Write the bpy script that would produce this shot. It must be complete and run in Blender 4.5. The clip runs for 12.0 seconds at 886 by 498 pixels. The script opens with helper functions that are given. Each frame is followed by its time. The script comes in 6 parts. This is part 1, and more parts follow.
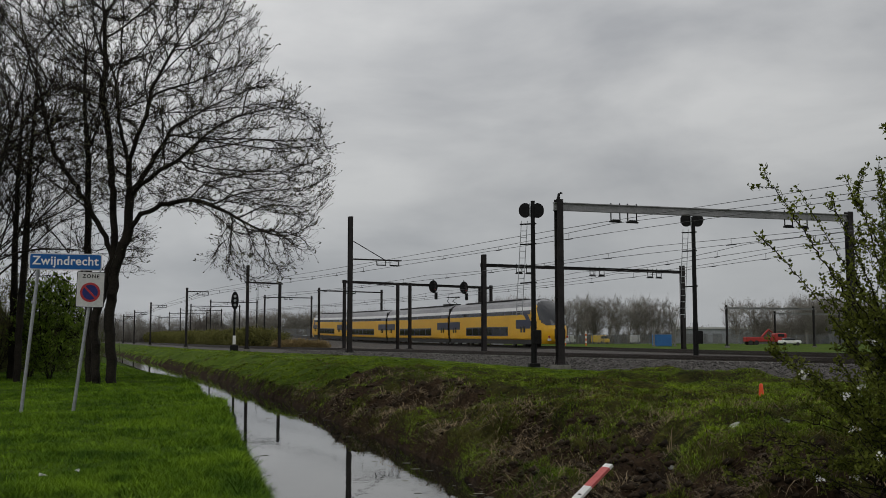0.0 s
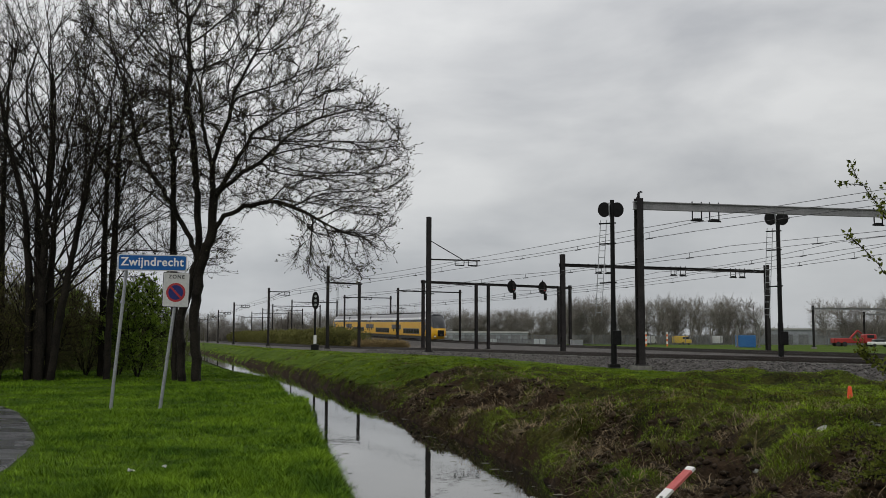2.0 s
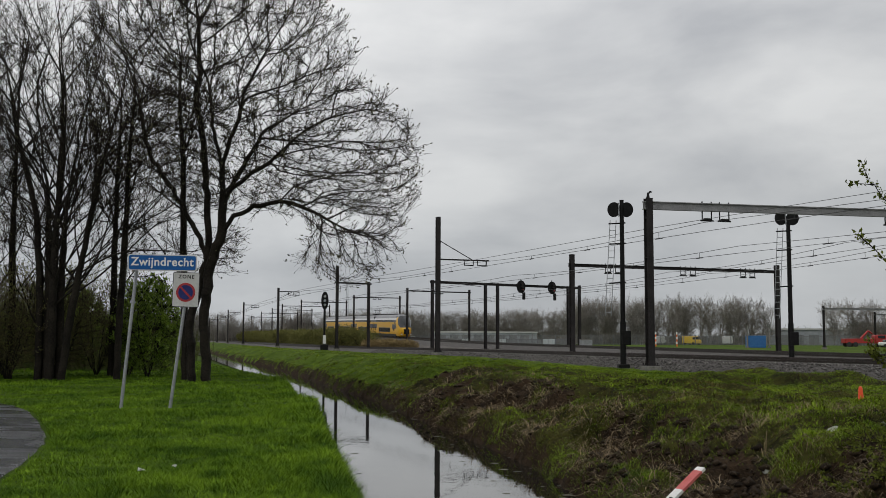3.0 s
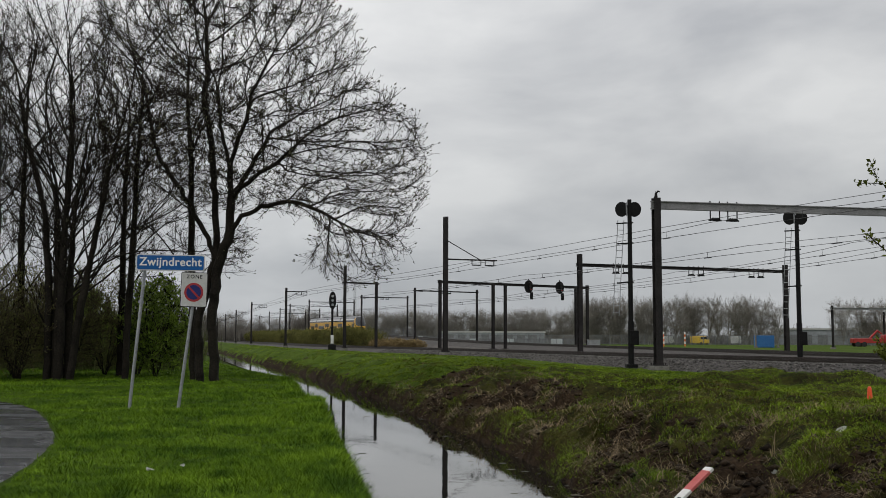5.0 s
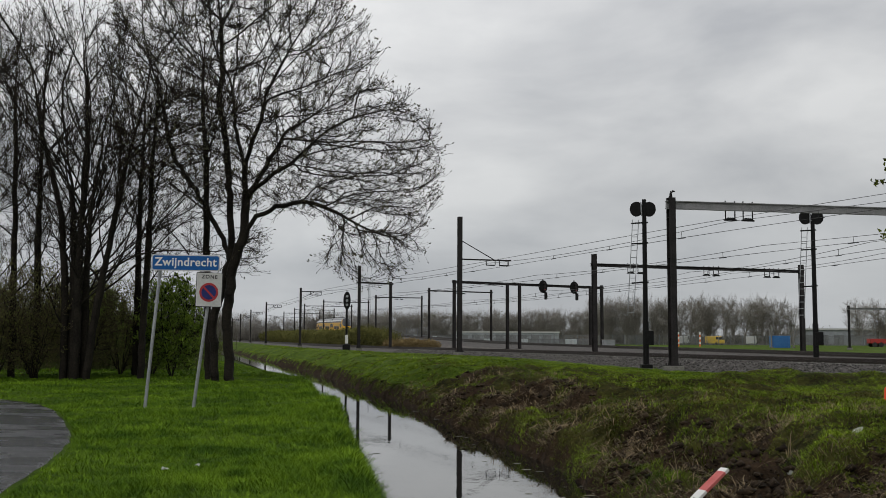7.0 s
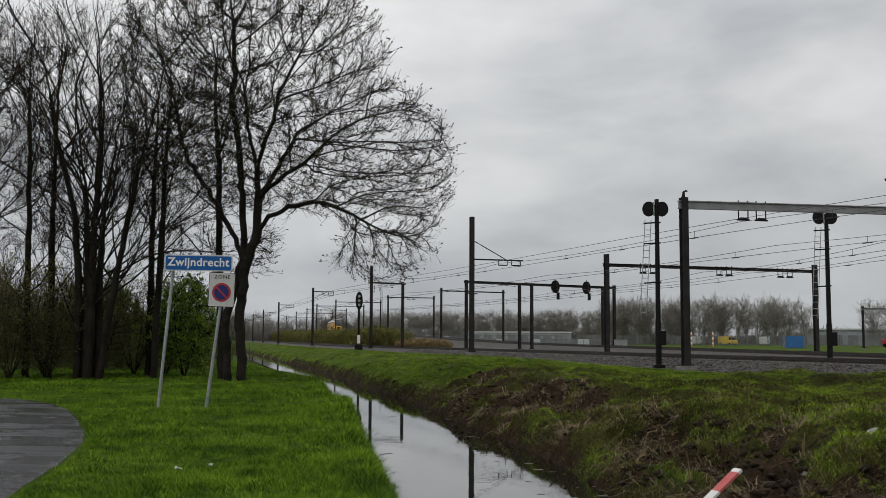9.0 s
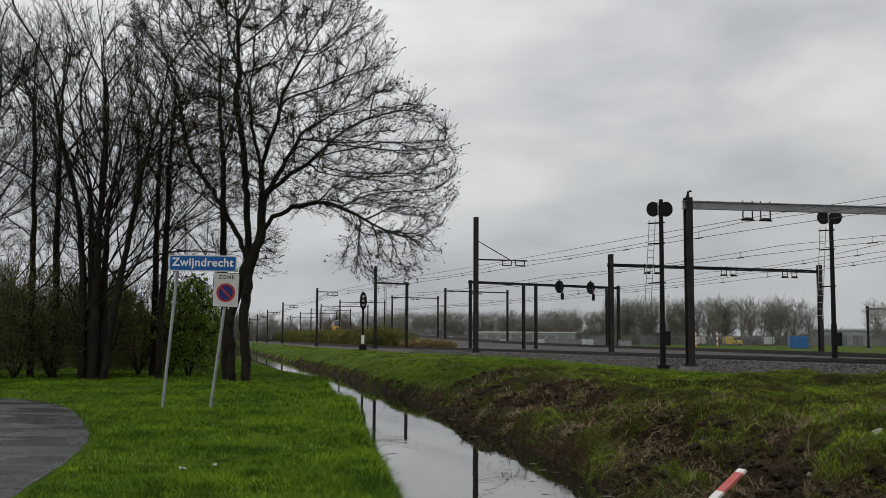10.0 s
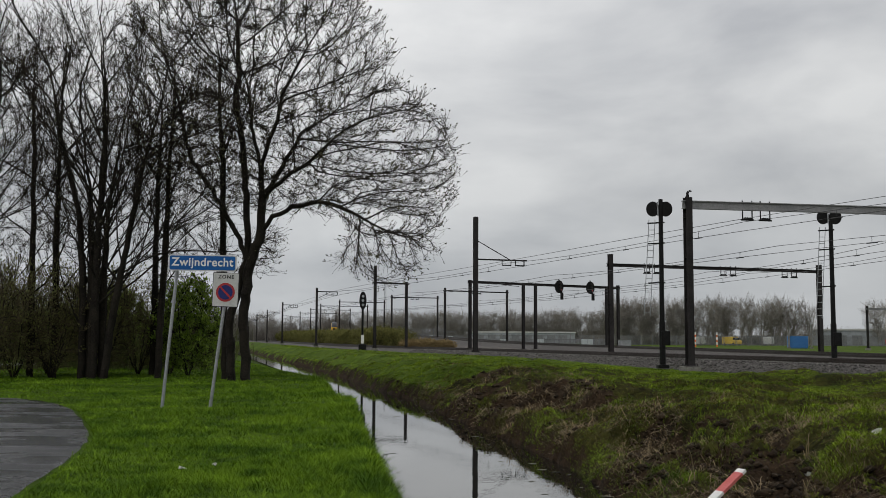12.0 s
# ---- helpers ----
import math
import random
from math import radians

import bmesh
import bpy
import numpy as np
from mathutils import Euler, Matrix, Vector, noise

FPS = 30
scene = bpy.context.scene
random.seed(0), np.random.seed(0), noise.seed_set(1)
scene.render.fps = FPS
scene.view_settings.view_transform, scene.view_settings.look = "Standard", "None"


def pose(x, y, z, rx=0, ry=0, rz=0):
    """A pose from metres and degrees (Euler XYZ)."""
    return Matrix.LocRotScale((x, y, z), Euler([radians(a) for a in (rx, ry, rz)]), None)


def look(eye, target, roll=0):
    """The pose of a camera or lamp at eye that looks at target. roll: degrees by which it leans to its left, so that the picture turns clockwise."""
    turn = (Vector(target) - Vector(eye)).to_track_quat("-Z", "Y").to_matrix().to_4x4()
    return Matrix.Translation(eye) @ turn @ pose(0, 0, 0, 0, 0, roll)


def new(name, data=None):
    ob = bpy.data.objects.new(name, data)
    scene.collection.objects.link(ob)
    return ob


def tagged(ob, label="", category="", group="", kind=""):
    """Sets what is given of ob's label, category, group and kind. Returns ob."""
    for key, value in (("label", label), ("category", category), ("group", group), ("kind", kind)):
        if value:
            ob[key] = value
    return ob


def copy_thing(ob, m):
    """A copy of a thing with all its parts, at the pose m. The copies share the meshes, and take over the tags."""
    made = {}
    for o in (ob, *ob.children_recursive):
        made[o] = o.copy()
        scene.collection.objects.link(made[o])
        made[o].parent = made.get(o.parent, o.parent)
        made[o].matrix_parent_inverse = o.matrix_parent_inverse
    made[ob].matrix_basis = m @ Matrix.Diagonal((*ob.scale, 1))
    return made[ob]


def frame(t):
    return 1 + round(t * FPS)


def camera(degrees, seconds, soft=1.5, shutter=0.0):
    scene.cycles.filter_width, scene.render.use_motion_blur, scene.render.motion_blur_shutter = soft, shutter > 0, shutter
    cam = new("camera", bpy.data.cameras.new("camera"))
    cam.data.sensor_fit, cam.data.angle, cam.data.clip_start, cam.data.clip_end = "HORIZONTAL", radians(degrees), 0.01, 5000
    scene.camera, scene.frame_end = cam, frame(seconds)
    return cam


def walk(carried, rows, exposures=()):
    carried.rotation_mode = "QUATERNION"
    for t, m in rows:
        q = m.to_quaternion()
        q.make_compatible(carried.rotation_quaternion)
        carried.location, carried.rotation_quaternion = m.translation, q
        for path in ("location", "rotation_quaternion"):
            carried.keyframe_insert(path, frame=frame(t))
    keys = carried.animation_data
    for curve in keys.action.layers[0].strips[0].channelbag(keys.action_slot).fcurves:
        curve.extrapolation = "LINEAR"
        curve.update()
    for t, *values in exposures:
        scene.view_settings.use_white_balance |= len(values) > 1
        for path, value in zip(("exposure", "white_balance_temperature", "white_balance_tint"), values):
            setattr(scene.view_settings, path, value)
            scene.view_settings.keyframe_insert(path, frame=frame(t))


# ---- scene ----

# World: the camera stands at the origin, y ahead, x right, z up from the lawn.
cam = camera(47.1, 12.0, soft=0.7)
EYE = 1.6
TURNS = [
    (0.0, -7.05, 5.06, 0.03), (0.5, -5.87, 5.06, -0.01), (1.0, -4.59, 5.06, -0.07),
    (1.5, -3.75, 5.06, -0.11), (2.0, -2.64, 5.06, -0.15), (2.5, -2.29, 5.06, -0.19),
    (3.0, -2.12, 5.06, -0.20), (5.0, -1.69, 5.05, -0.20), (5.5, -1.65, 5.05, -0.20),
    (6.0, -1.47, 5.05, -0.20), (6.5, -1.16, 5.05, -0.23), (7.0, -0.89, 5.05, -0.24),
    (9.0, -0.21, 5.05, -0.27), (9.5, -0.02, 5.05, -0.29), (10.0, 0.02, 5.06, -0.28),
    (10.5, 0.0, 5.05, -0.29), (11.0, 0.0, 5.05, -0.30), (12.0, 0.0, 5.05, -0.30),
]
walk(cam, [(t, pose(0, 0, EYE, 90 + pitch, roll, yaw)) for t, yaw, pitch, roll in TURNS], [(0.0, -0.32), (0.5, -0.23), (1.0, -0.12), (1.5, 0.0), (2.5, 0.0), (12.0, 0.0)])


# ---- light: an overcast spring sky ----
def make_world():
    world = bpy.data.worlds.new("overcast_sky")
    scene.world = world
    world.use_nodes = True
    n, l = world.node_tree.nodes, world.node_tree.links
    n.clear()
    out = n.new("ShaderNodeOutputWorld")
    sky = n.new("ShaderNodeTexSky")
    sky.sky_type = "NISHITA"
    sky.sun_disc = False
    sky.sun_elevation = radians(40)
    sky.sun_rotation = radians(200)
    bg_sky = n.new("ShaderNodeBackground")
    bg_sky.inputs[1].default_value = 0.06
    l.new(sky.outputs[0], bg_sky.inputs[0])
    co = n.new("ShaderNodeTexCoord")
    # cloud deck: the direction is flattened so that clouds stretch towards the horizon
    mp = n.new("ShaderNodeMapping")
    mp.inputs["Scale"].default_value = (1.0, 1.0, 2.6)
    l.new(co.outputs["Generated"], mp.inputs[0])
    big = n.new("ShaderNodeTexNoise")
    big.inputs["Scale"].default_value = 3.6
    big.inputs["Detail"].default_value = 6
    big.inputs["Roughness"].default_value = 0.5
    big.inputs["Distortion"].default_value = 0.25
    l.new(mp.outputs[0], big.inputs["Vector"])
    ramp = n.new("ShaderNodeValToRGB")
    e = ramp.color_ramp.elements
    e[0].position, e[0].color = 0.32, (0.33, 0.337, 0.35, 1)
    e[1].position, e[1].color = 0.66, (0.56, 0.56, 0.555, 1)
    l.new(big.outputs[0], ramp.inputs[0])
    sep = n.new("ShaderNodeSeparateXYZ")
    l.new(co.outputs["Generated"], sep.inputs[0])
    low = n.new("ShaderNodeValToRGB")
    e = low.color_ramp.elements
    e[0].position, e[0].color = 0.0, (0.56, 0.585, 0.62, 1)
    e[1].position, e[1].color = 0.40, (1.16, 1.16, 1.16, 1)
    mid = low.color_ramp.elements.new(0.14)
    mid.color = (0.755, 0.765, 0.775, 1)
    l.new(sep.outputs[2], low.inputs[0])
    mul = n.new("ShaderNodeMixRGB")
    mul.blend_type = "MULTIPLY"
    mul.inputs[0].default_value = 1
    l.new(ramp.outputs[0], mul.inputs[1])
    l.new(low.outputs[0], mul.inputs[2])
    side = n.new("ShaderNodeMapRange")
    side.inputs["From Min"].default_value, side.inputs["From Max"].default_value = -0.5, 0.55
    side.inputs["To Min"].default_value, side.inputs["To Max"].default_value = 1.14, 0.86
    l.new(sep.outputs[0], side.inputs[0])
    tilt = n.new("ShaderNodeMixRGB")
    tilt.blend_type = "MULTIPLY"
    tilt.inputs[0].default_value = 1
    l.new(mul.outputs[0], tilt.inputs[1])
    l.new(side.outputs[0], tilt.inputs[2])
    bg_cloud = n.new("ShaderNodeBackground")
    bg_cloud.inputs[1].default_value = 1.62
    l.new(tilt.outputs[0], bg_cloud.inputs[0])
    mix = n.new("ShaderNodeMixShader")
    mix.inputs[0].default_value = 0.94
    l.new(bg_sky.outputs[0], mix.inputs[1])
    l.new(bg_cloud.outputs[0], mix.inputs[2])
    l.new(mix.outputs[0], out.inputs[0])


make_world()
sun_data = bpy.data.lights.new("sun", "SUN")
sun_data.energy, sun_data.angle, sun_data.color = 0.5, radians(40), (1.0, 0.97, 0.93)
sun = new("sun", sun_data)
sun.matrix_world = look((0, 0, 60), (20, 45, 0))


# ---- materials ----
def material(name, dark, light, scale=3.0, rough=0.8, metal=0.0, bump=0.0, fine=8.0, spread=(0.35, 0.65), local=False, vary=0.0, third=None, spec=0.5):
    """Two-scale procedural surface: broad patches between two colours, fine grain, relief."""
    m = bpy.data.materials.new(name)
    m.use_nodes = True
    n, l = m.node_tree.nodes, m.node_tree.links
    b = n["Principled BSDF"]
    b.inputs["Roughness"].default_value, b.inputs["Metallic"].default_value = rough, metal
    b.inputs["Specular IOR Level"].default_value = spec
    if local:
        vec = n.new("ShaderNodeTexCoord").outputs["Object"]
    else:
        vec = n.new("ShaderNodeNewGeometry").outputs["Position"]
    a = n.new("ShaderNodeTexNoise")
    a.inputs["Scale"].default_value, a.inputs["Detail"].default_value = scale, 6
    l.new(vec, a.inputs["Vector"])
    f = n.new("ShaderNodeTexNoise")
    f.inputs["Scale"].default_value, f.inputs["Detail"].default_value = scale * fine, 4
    l.new(vec, f.inputs["Vector"])
    mixf = n.new("ShaderNodeMath")
    mixf.operation = "MULTIPLY_ADD"
    l.new(f.outputs[0], mixf.inputs[0])
    mixf.inputs[1].default_value = 0.5
    half = n.new("ShaderNodeMath")
    half.operation = "MULTIPLY"
    half.inputs[1].default_value = 0.5
    l.new(a.outputs[0], half.inputs[0])
    l.new(half.outputs[0], mixf.inputs[2])
    r = n.new("ShaderNodeValToRGB")
    e = r.color_ramp.elements
    e[0].position, e[0].color = spread[0], (*dark, 1)
    e[1].position, e[1].color = spread[1], (*light, 1)
    if third:
        k = e.new(0.5 * (spread[0] + spread[1]))
        k.color = (*third, 1)
    l.new(mixf.outputs[0], r.inputs[0])
    colour = r.outputs[0]
    if vary:
        geo = n.new("ShaderNodeNewGeometry")
        hsv = n.new("ShaderNodeHueSaturation")
        mr = n.new("ShaderNodeMapRange")
        mr.inputs["To Min"].default_value, mr.inputs["To Max"].default_value = 1 - vary, 1 + vary
        l.new(geo.outputs["Random Per Island"], mr.inputs[0])
        l.new(mr.outputs[0], hsv.inputs["Value"])
        l.new(colour, hsv.inputs["Color"])
        colour = hsv.outputs[0]
    l.new(colour, b.inputs["Base Color"])
    if bump:
        bp = n.new("ShaderNodeBump")
        bp.inputs["Strength"].default_value, bp.inputs["Distance"].default_value = min(1, bump), 0.03
        l.new(f.outputs[0], bp.inputs["Height"])
        l.new(bp.outputs[0], b.inputs["Normal"])
    return m


M_SOIL = material("lawn_soil", (0.022, 0.042, 0.005), (0.055, 0.095, 0.009), 0.8, 1.0, bump=1, fine=12, spec=0.05)
M_MUD = material("bank_mud", (0.006, 0.0045, 0.003), (0.048, 0.031, 0.018), 2.5, 1.0, bump=1, fine=7, spec=0.08)
M_TURF = material("bank_turf", (0.012, 0.011, 0.005), (0.045, 0.045, 0.011), 0.8, 1.0, bump=1, fine=9, spec=0.05, spread=(0.40, 0.60))
M_BALLAST = material("ballast_stone", (0.018, 0.016, 0.015), (0.11, 0.10, 0.093), 5.0, 0.95, bump=1, fine=3, spread=(0.3, 0.7))
M_STONE = material("loose_stone", (0.028, 0.026, 0.024), (0.15, 0.14, 0.13), 3.0, 0.95, vary=0.55)
M_ASPHALT = material("wet_asphalt", (0.022, 0.023, 0.025), (0.065, 0.066, 0.068), 0.9, 0.26, bump=0.35, fine=120)
def wet_patches(m):
    """Puddled sheen: smooth where the broad noise is low."""
    n, l = m.node_tree.nodes, m.node_tree.links
    g = n.new("ShaderNodeNewGeometry")
    mp = n.new("ShaderNodeMapping")
    mp.inputs["Scale"].default_value = (0.5, 1.4, 1.0)
    l.new(g.outputs["Position"], mp.inputs[0])
    t = n.new("ShaderNodeTexNoise")
    t.inputs["Scale"].default_value, t.inputs["Detail"].default_value = 0.9, 5
    l.new(mp.outputs[0], t.inputs["Vector"])
    r = n.new("ShaderNodeMapRange")
    r.inputs["From Min"].default_value, r.inputs["From Max"].default_value = 0.42, 0.60
    r.inputs["To Min"].default_value, r.inputs["To Max"].default_value = 0.10, 0.55
    l.new(t.outputs[0], r.inputs[0])
    l.new(r.outputs[0], n["Principled BSDF"].inputs["Roughness"])


wet_patches(M_ASPHALT)
M_RAIL = material("rail_steel", (0.018, 0.014, 0.012), (0.05, 0.038, 0.03), 3, 0.55, 0.3)
M_SLEEPER = material("sleeper_concrete", (0.09, 0.083, 0.075), (0.17, 0.16, 0.145), 2, 0.9)
M_MAST = material("mast_steel", (0.010, 0.009, 0.009), (0.034, 0.030, 0.030), 1.2, 0.7, 0.0, fine=14, spec=0.2)
M_GALV = material("galvanised_steel", (0.22, 0.23, 0.24), (0.38, 0.39, 0.40), 2.5, 0.5, 0.6, fine=10)
M_BEAM = material("beam_steel", (0.16, 0.16, 0.165), (0.30, 0.30, 0.30), 1.0, 0.6, 0.5, fine=14)
M_BLACK = material("signal_black", (0.004, 0.004, 0.004), (0.012, 0.012, 0.012), 4, 0.6, spec=0.15)
M_WIRE = material("contact_wire", (0.03, 0.03, 0.03), (0.06, 0.06, 0.06), 2, 0.5, 0.6)
M_CONCRETE = material("mast_foundation", (0.10, 0.095, 0.085), (0.24, 0.23, 0.21), 2.5, 0.9, bump=0.5)
M_BARK = material("wet_bark", (0.006, 0.005, 0.004), (0.026, 0.022, 0.016), 2.0, 0.95, bump=0.9, fine=9, spec=0.2)
M_TWIG = material("dark_twig", (0.010, 0.008, 0.006), (0.026, 0.020, 0.014), 2.0, 0.95, spec=0.1)
# pale bark, lightened further: distance haze is put into the colour
M_FARBARK = material("hazed_pale_bark", (0.16, 0.148, 0.13), (0.31, 0.288, 0.255), 0.3, 0.95, spec=0.1)
M_GRASS = material("lawn_blade", (0.034, 0.082, 0.004), (0.148, 0.25, 0.012), 0.5, 0.8, vary=0.4, spread=(0.40, 0.60), fine=6, spec=0.12)
M_GRASS2 = material("bank_blade", (0.040, 0.075, 0.005), (0.20, 0.285, 0.018), 0.45, 0.85, vary=0.45, spread=(0.40, 0.60), fine=6, spec=0.12)
M_STRAW = material("dead_straw", (0.08, 0.055, 0.025), (0.26, 0.19, 0.10), 0.9, 0.85, vary=0.5)
M_YELLOW = material("train_yellow", (0.62, 0.33, 0.005), (0.70, 0.39, 0.008), 0.35, 0.35, local=True)
M_NAVY = material("train_navy", (0.010, 0.014, 0.04), (0.018, 0.024, 0.06), 0.5, 0.35, local=True)
M_TROOF = material("train_roof_grey", (0.16, 0.16, 0.17), (0.26, 0.26, 0.27), 0.6, 0.5, local=True)
M_TWHITE = material("train_white", (0.55, 0.55, 0.55), (0.68, 0.68, 0.67), 0.4, 0.4, local=True)
M_UNDER = material("train_underframe", (0.008, 0.008, 0.008), (0.03, 0.028, 0.026), 1.5, 0.7, local=True)
M_GLASS = material("dark_window", (0.006, 0.008, 0.010), (0.012, 0.014, 0.018), 0.6, 0.08, local=True)
M_BLUE = material("sign_blue", (0.005, 0.078, 0.27), (0.007, 0.098, 0.32), 1.5, 0.5, spec=0.25, local=True)
M_WHITE = material("sign_white", (0.62, 0.62, 0.60), (0.76, 0.76, 0.74), 2, 0.4, local=True)
M_DISC = material("disc_blue", (0.012, 0.016, 0.10), (0.018, 0.026, 0.14), 1.5, 0.5, spec=0.25, local=True)
M_DULL = material("dull_white", (0.40, 0.40, 0.39), (0.52, 0.52, 0.50), 2.5, 0.5, local=True)
M_FADED = material("faded_red_paint", (0.40, 0.075, 0.07), (0.55, 0.14, 0.13), 9, 0.7, local=True)
M_RED = material("sign_red", (0.28, 0.010, 0.014), (0.36, 0.016, 0.02), 2, 0.4, local=True)


# ---- helpers for building ----
def mesh_from(name, verts, faces, mat, smooth=False):
    me = bpy.data.meshes.new(name)
    me.from_pydata([tuple(v) for v in verts], [], [tuple(f) for f in faces])
    for m in (mat if isinstance(mat, (list, tuple)) else (mat,)):
        me.materials.append(m)
    if smooth:
        me.polygons.foreach_set("use_smooth", [True] * len(me.polygons))
    me.update()
    return me


def quick_mesh(name, verts, faces, mat, smooth=False):
    """A mesh straight from arrays: verts (n, 3), faces (m, 3 or 4)."""
    verts, faces = np.asarray(verts, np.float32), np.asarray(faces, np.int32)
    me = bpy.data.meshes.new(name)
    k = faces.shape[1]
    me.vertices.add(len(verts))
    me.vertices.foreach_set("co", verts.ravel())
    me.loops.add(faces.size)
    me.loops.foreach_set("vertex_index", faces.ravel())
    me.polygons.add(len(faces))
    me.polygons.foreach_set("loop_start", np.arange(len(faces), dtype=np.int32) * k)
    if smooth:
        me.polygons.foreach_set("use_smooth", np.ones(len(faces), bool))
    me.materials.append(mat)
    me.update(calc_edges=True)
    me.validate()
    return me


def part(name, bm, mat, parent, label="", m=None, smooth=False):
    me = bpy.data.meshes.new(name)
    bmesh.ops.recalc_face_normals(bm, faces=bm.faces)
    bm.to_mesh(me)
    bm.free()
    for k in (mat if isinstance(mat, (list, tuple)) else (mat,)):
        me.materials.append(k)
    if smooth:
        me.polygons.foreach_set("use_smooth", [True] * len(me.polygons))
    ob = new(name, me)
    ob.parent = parent
    if m is not None:
        ob.matrix_basis = m
    return tagged(ob, label)


def thing(name, m, label, category, group="", kind=""):
    ob = new(name)
    ob.empty_display_size = 0.3
    ob.matrix_basis = m
    return tagged(ob, label, category, group, kind)


def box(bm, cx, cy, cz, sx, sy, sz, bevel=0.0, m=None):
    r = bmesh.ops.create_cube(bm, size=1)
    bmesh.ops.scale(bm, vec=(sx, sy, sz), verts=r["verts"])
    bmesh.ops.translate(bm, vec=(cx, cy, cz), verts=r["verts"])
    if bevel:
        edges = list({e for v in r["verts"] for e in v.link_edges})
        r = bmesh.ops.bevel(bm, geom=edges, offset=bevel, segments=2, affect="EDGES", profile=0.5)
    if m is not None:
        bmesh.ops.transform(bm, matrix=m, verts=r["verts"])
    return bm


def rod(bm, a, b, ra, rb=None, k=8):
    a, b = Vector(a), Vector(b)
    rb = ra if rb is None else rb
    q = (b - a).to_track_quat("Z", "Y").to_matrix()
    ends = []
    for c, r in ((a, ra), (b, rb)):
        ends.append([bm.verts.new(c + q @ Vector((r * math.cos(2 * math.pi * i / k), r * math.sin(2 * math.pi * i / k), 0))) for i in range(k)])
    for i in range(k):
        bm.faces.new((ends[0][i], ends[0][(i + 1) % k], ends[1][(i + 1) % k], ends[1][i]))
    bm.faces.new(ends[0][::-1])
    bm.faces.new(ends[1])
    return bm


def disc(bm, c, r, depth, axis="Y", k=24, sx=1.0, sz=1.0):
    """A flat drum round c whose axis runs along y."""
    c = Vector(c)
    rings = [[bm.verts.new(c + Vector((sx * r * math.cos(2 * math.pi * i / k), s * depth / 2, sz * r * math.sin(2 * math.pi * i / k)))) for i in range(k)] for s in (-1, 1)]
    for i in range(k):
        bm.faces.new((rings[0][i], rings[0][(i + 1) % k], rings[1][(i + 1) % k], rings[1][i]))
    bm.faces.new(rings[0])
    bm.faces.new(rings[1][::-1])
    return bm


# ---- plan: ditch, tracks, heights ----
def lerp(table):
    ks = np.array(sorted(table))
    return ks, np.array([table[k] for k in ks])


DITCH_L = lerp({-30: 3.5, -10: 2.3, 0: 1.3, 8: 0.4, 15.8: -0.5, 21.5: -1.36, 25: -1.85, 27.5: -1.95, 29.5: -2.65, 31: -3.0, 38.5: -4.0, 52: -6.35, 67: -9.1, 150: -29.4, 400: -90, 3000: -720})
DITCH_R = lerp({-30: 7.0, -10: 5.2, 0: 4.2, 8: 3.5, 14: 2.95, 18.3: 2.62, 21.5: 2.3, 25: 1.7, 32.4: 0.3, 41.6: -1.2, 52: -3.7, 67: -6.6, 150: -26.6, 400: -87, 3000: -716})
TRACK1 = lerp({-60: 70, -15: 50, 8: 38.5, 27: 29.5, 44: 21.8, 56: 16.4, 88: 5.3, 112: -4.0, 140: -14.2, 195: -27.8, 254: -41, 301: -52, 560: -112, 3000: -700})
TRACK3 = lerp({-60: 49, -15: 39, 30: 31, 62: 26.0, 92: 22.6, 141: 12.2, 177: 4.5, 264: -14.2, 330: -29.0, 382: -39.4, 430: -45.6, 480: -51.4, 560: -61, 3000: -400})
TRACK3_Z = lerp({-60: 0.7, 60: 0.75, 92: 0.8, 141: 1.0, 177: 1.4, 220: 2.1, 264: 2.8, 300: 3.2, 382: 4.1, 560: 4.8, 3000: 5.0})
RAIL_Z = 0.65


def smooth_table(table, reach=9, gap=2.0):
    """The same bends, rounded off."""
    ks, vs = table
    y = np.arange(ks[0], 620, gap)
    v = np.interp(y, ks, vs)
    kern = np.hanning(2 * reach + 1)
    kern /= kern.sum()
    pad = np.concatenate([v[0] - (v[reach:0:-1] - v[0]), v, v[-1] + (v[-1] - v[-2:-2 - reach:-1])])
    v = np.convolve(pad, kern, "valid")
    return np.append(y, ks[-1]), np.append(v, vs[-1])


DITCH_L, DITCH_R = (smooth_table(t, 4, 0.5) for t in (DITCH_L, DITCH_R))
TRACK1, TRACK3, TRACK3_Z = (smooth_table(t) for t in (TRACK1, TRACK3, TRACK3_Z))


def along(table, y):
    return np.interp(y, *table)


def slant(table, y):
    return (along(table, np.asarray(y) + 1.0) - along(table, np.asarray(y) - 1.0)) / 2.0


def beside(table, x, y):
    """Distance to the right of a line of the plan."""
    s = slant(table, y)
    return (x - along(table, y)) / np.sqrt(1 + s * s)


def step(a, b, v):
    t = np.clip((v - a) / (b - a), 0, 1)
    return t * t * (3 - 2 * t)


LATTICE = np.random.default_rng(99).uniform(-1, 1, (256, 256))


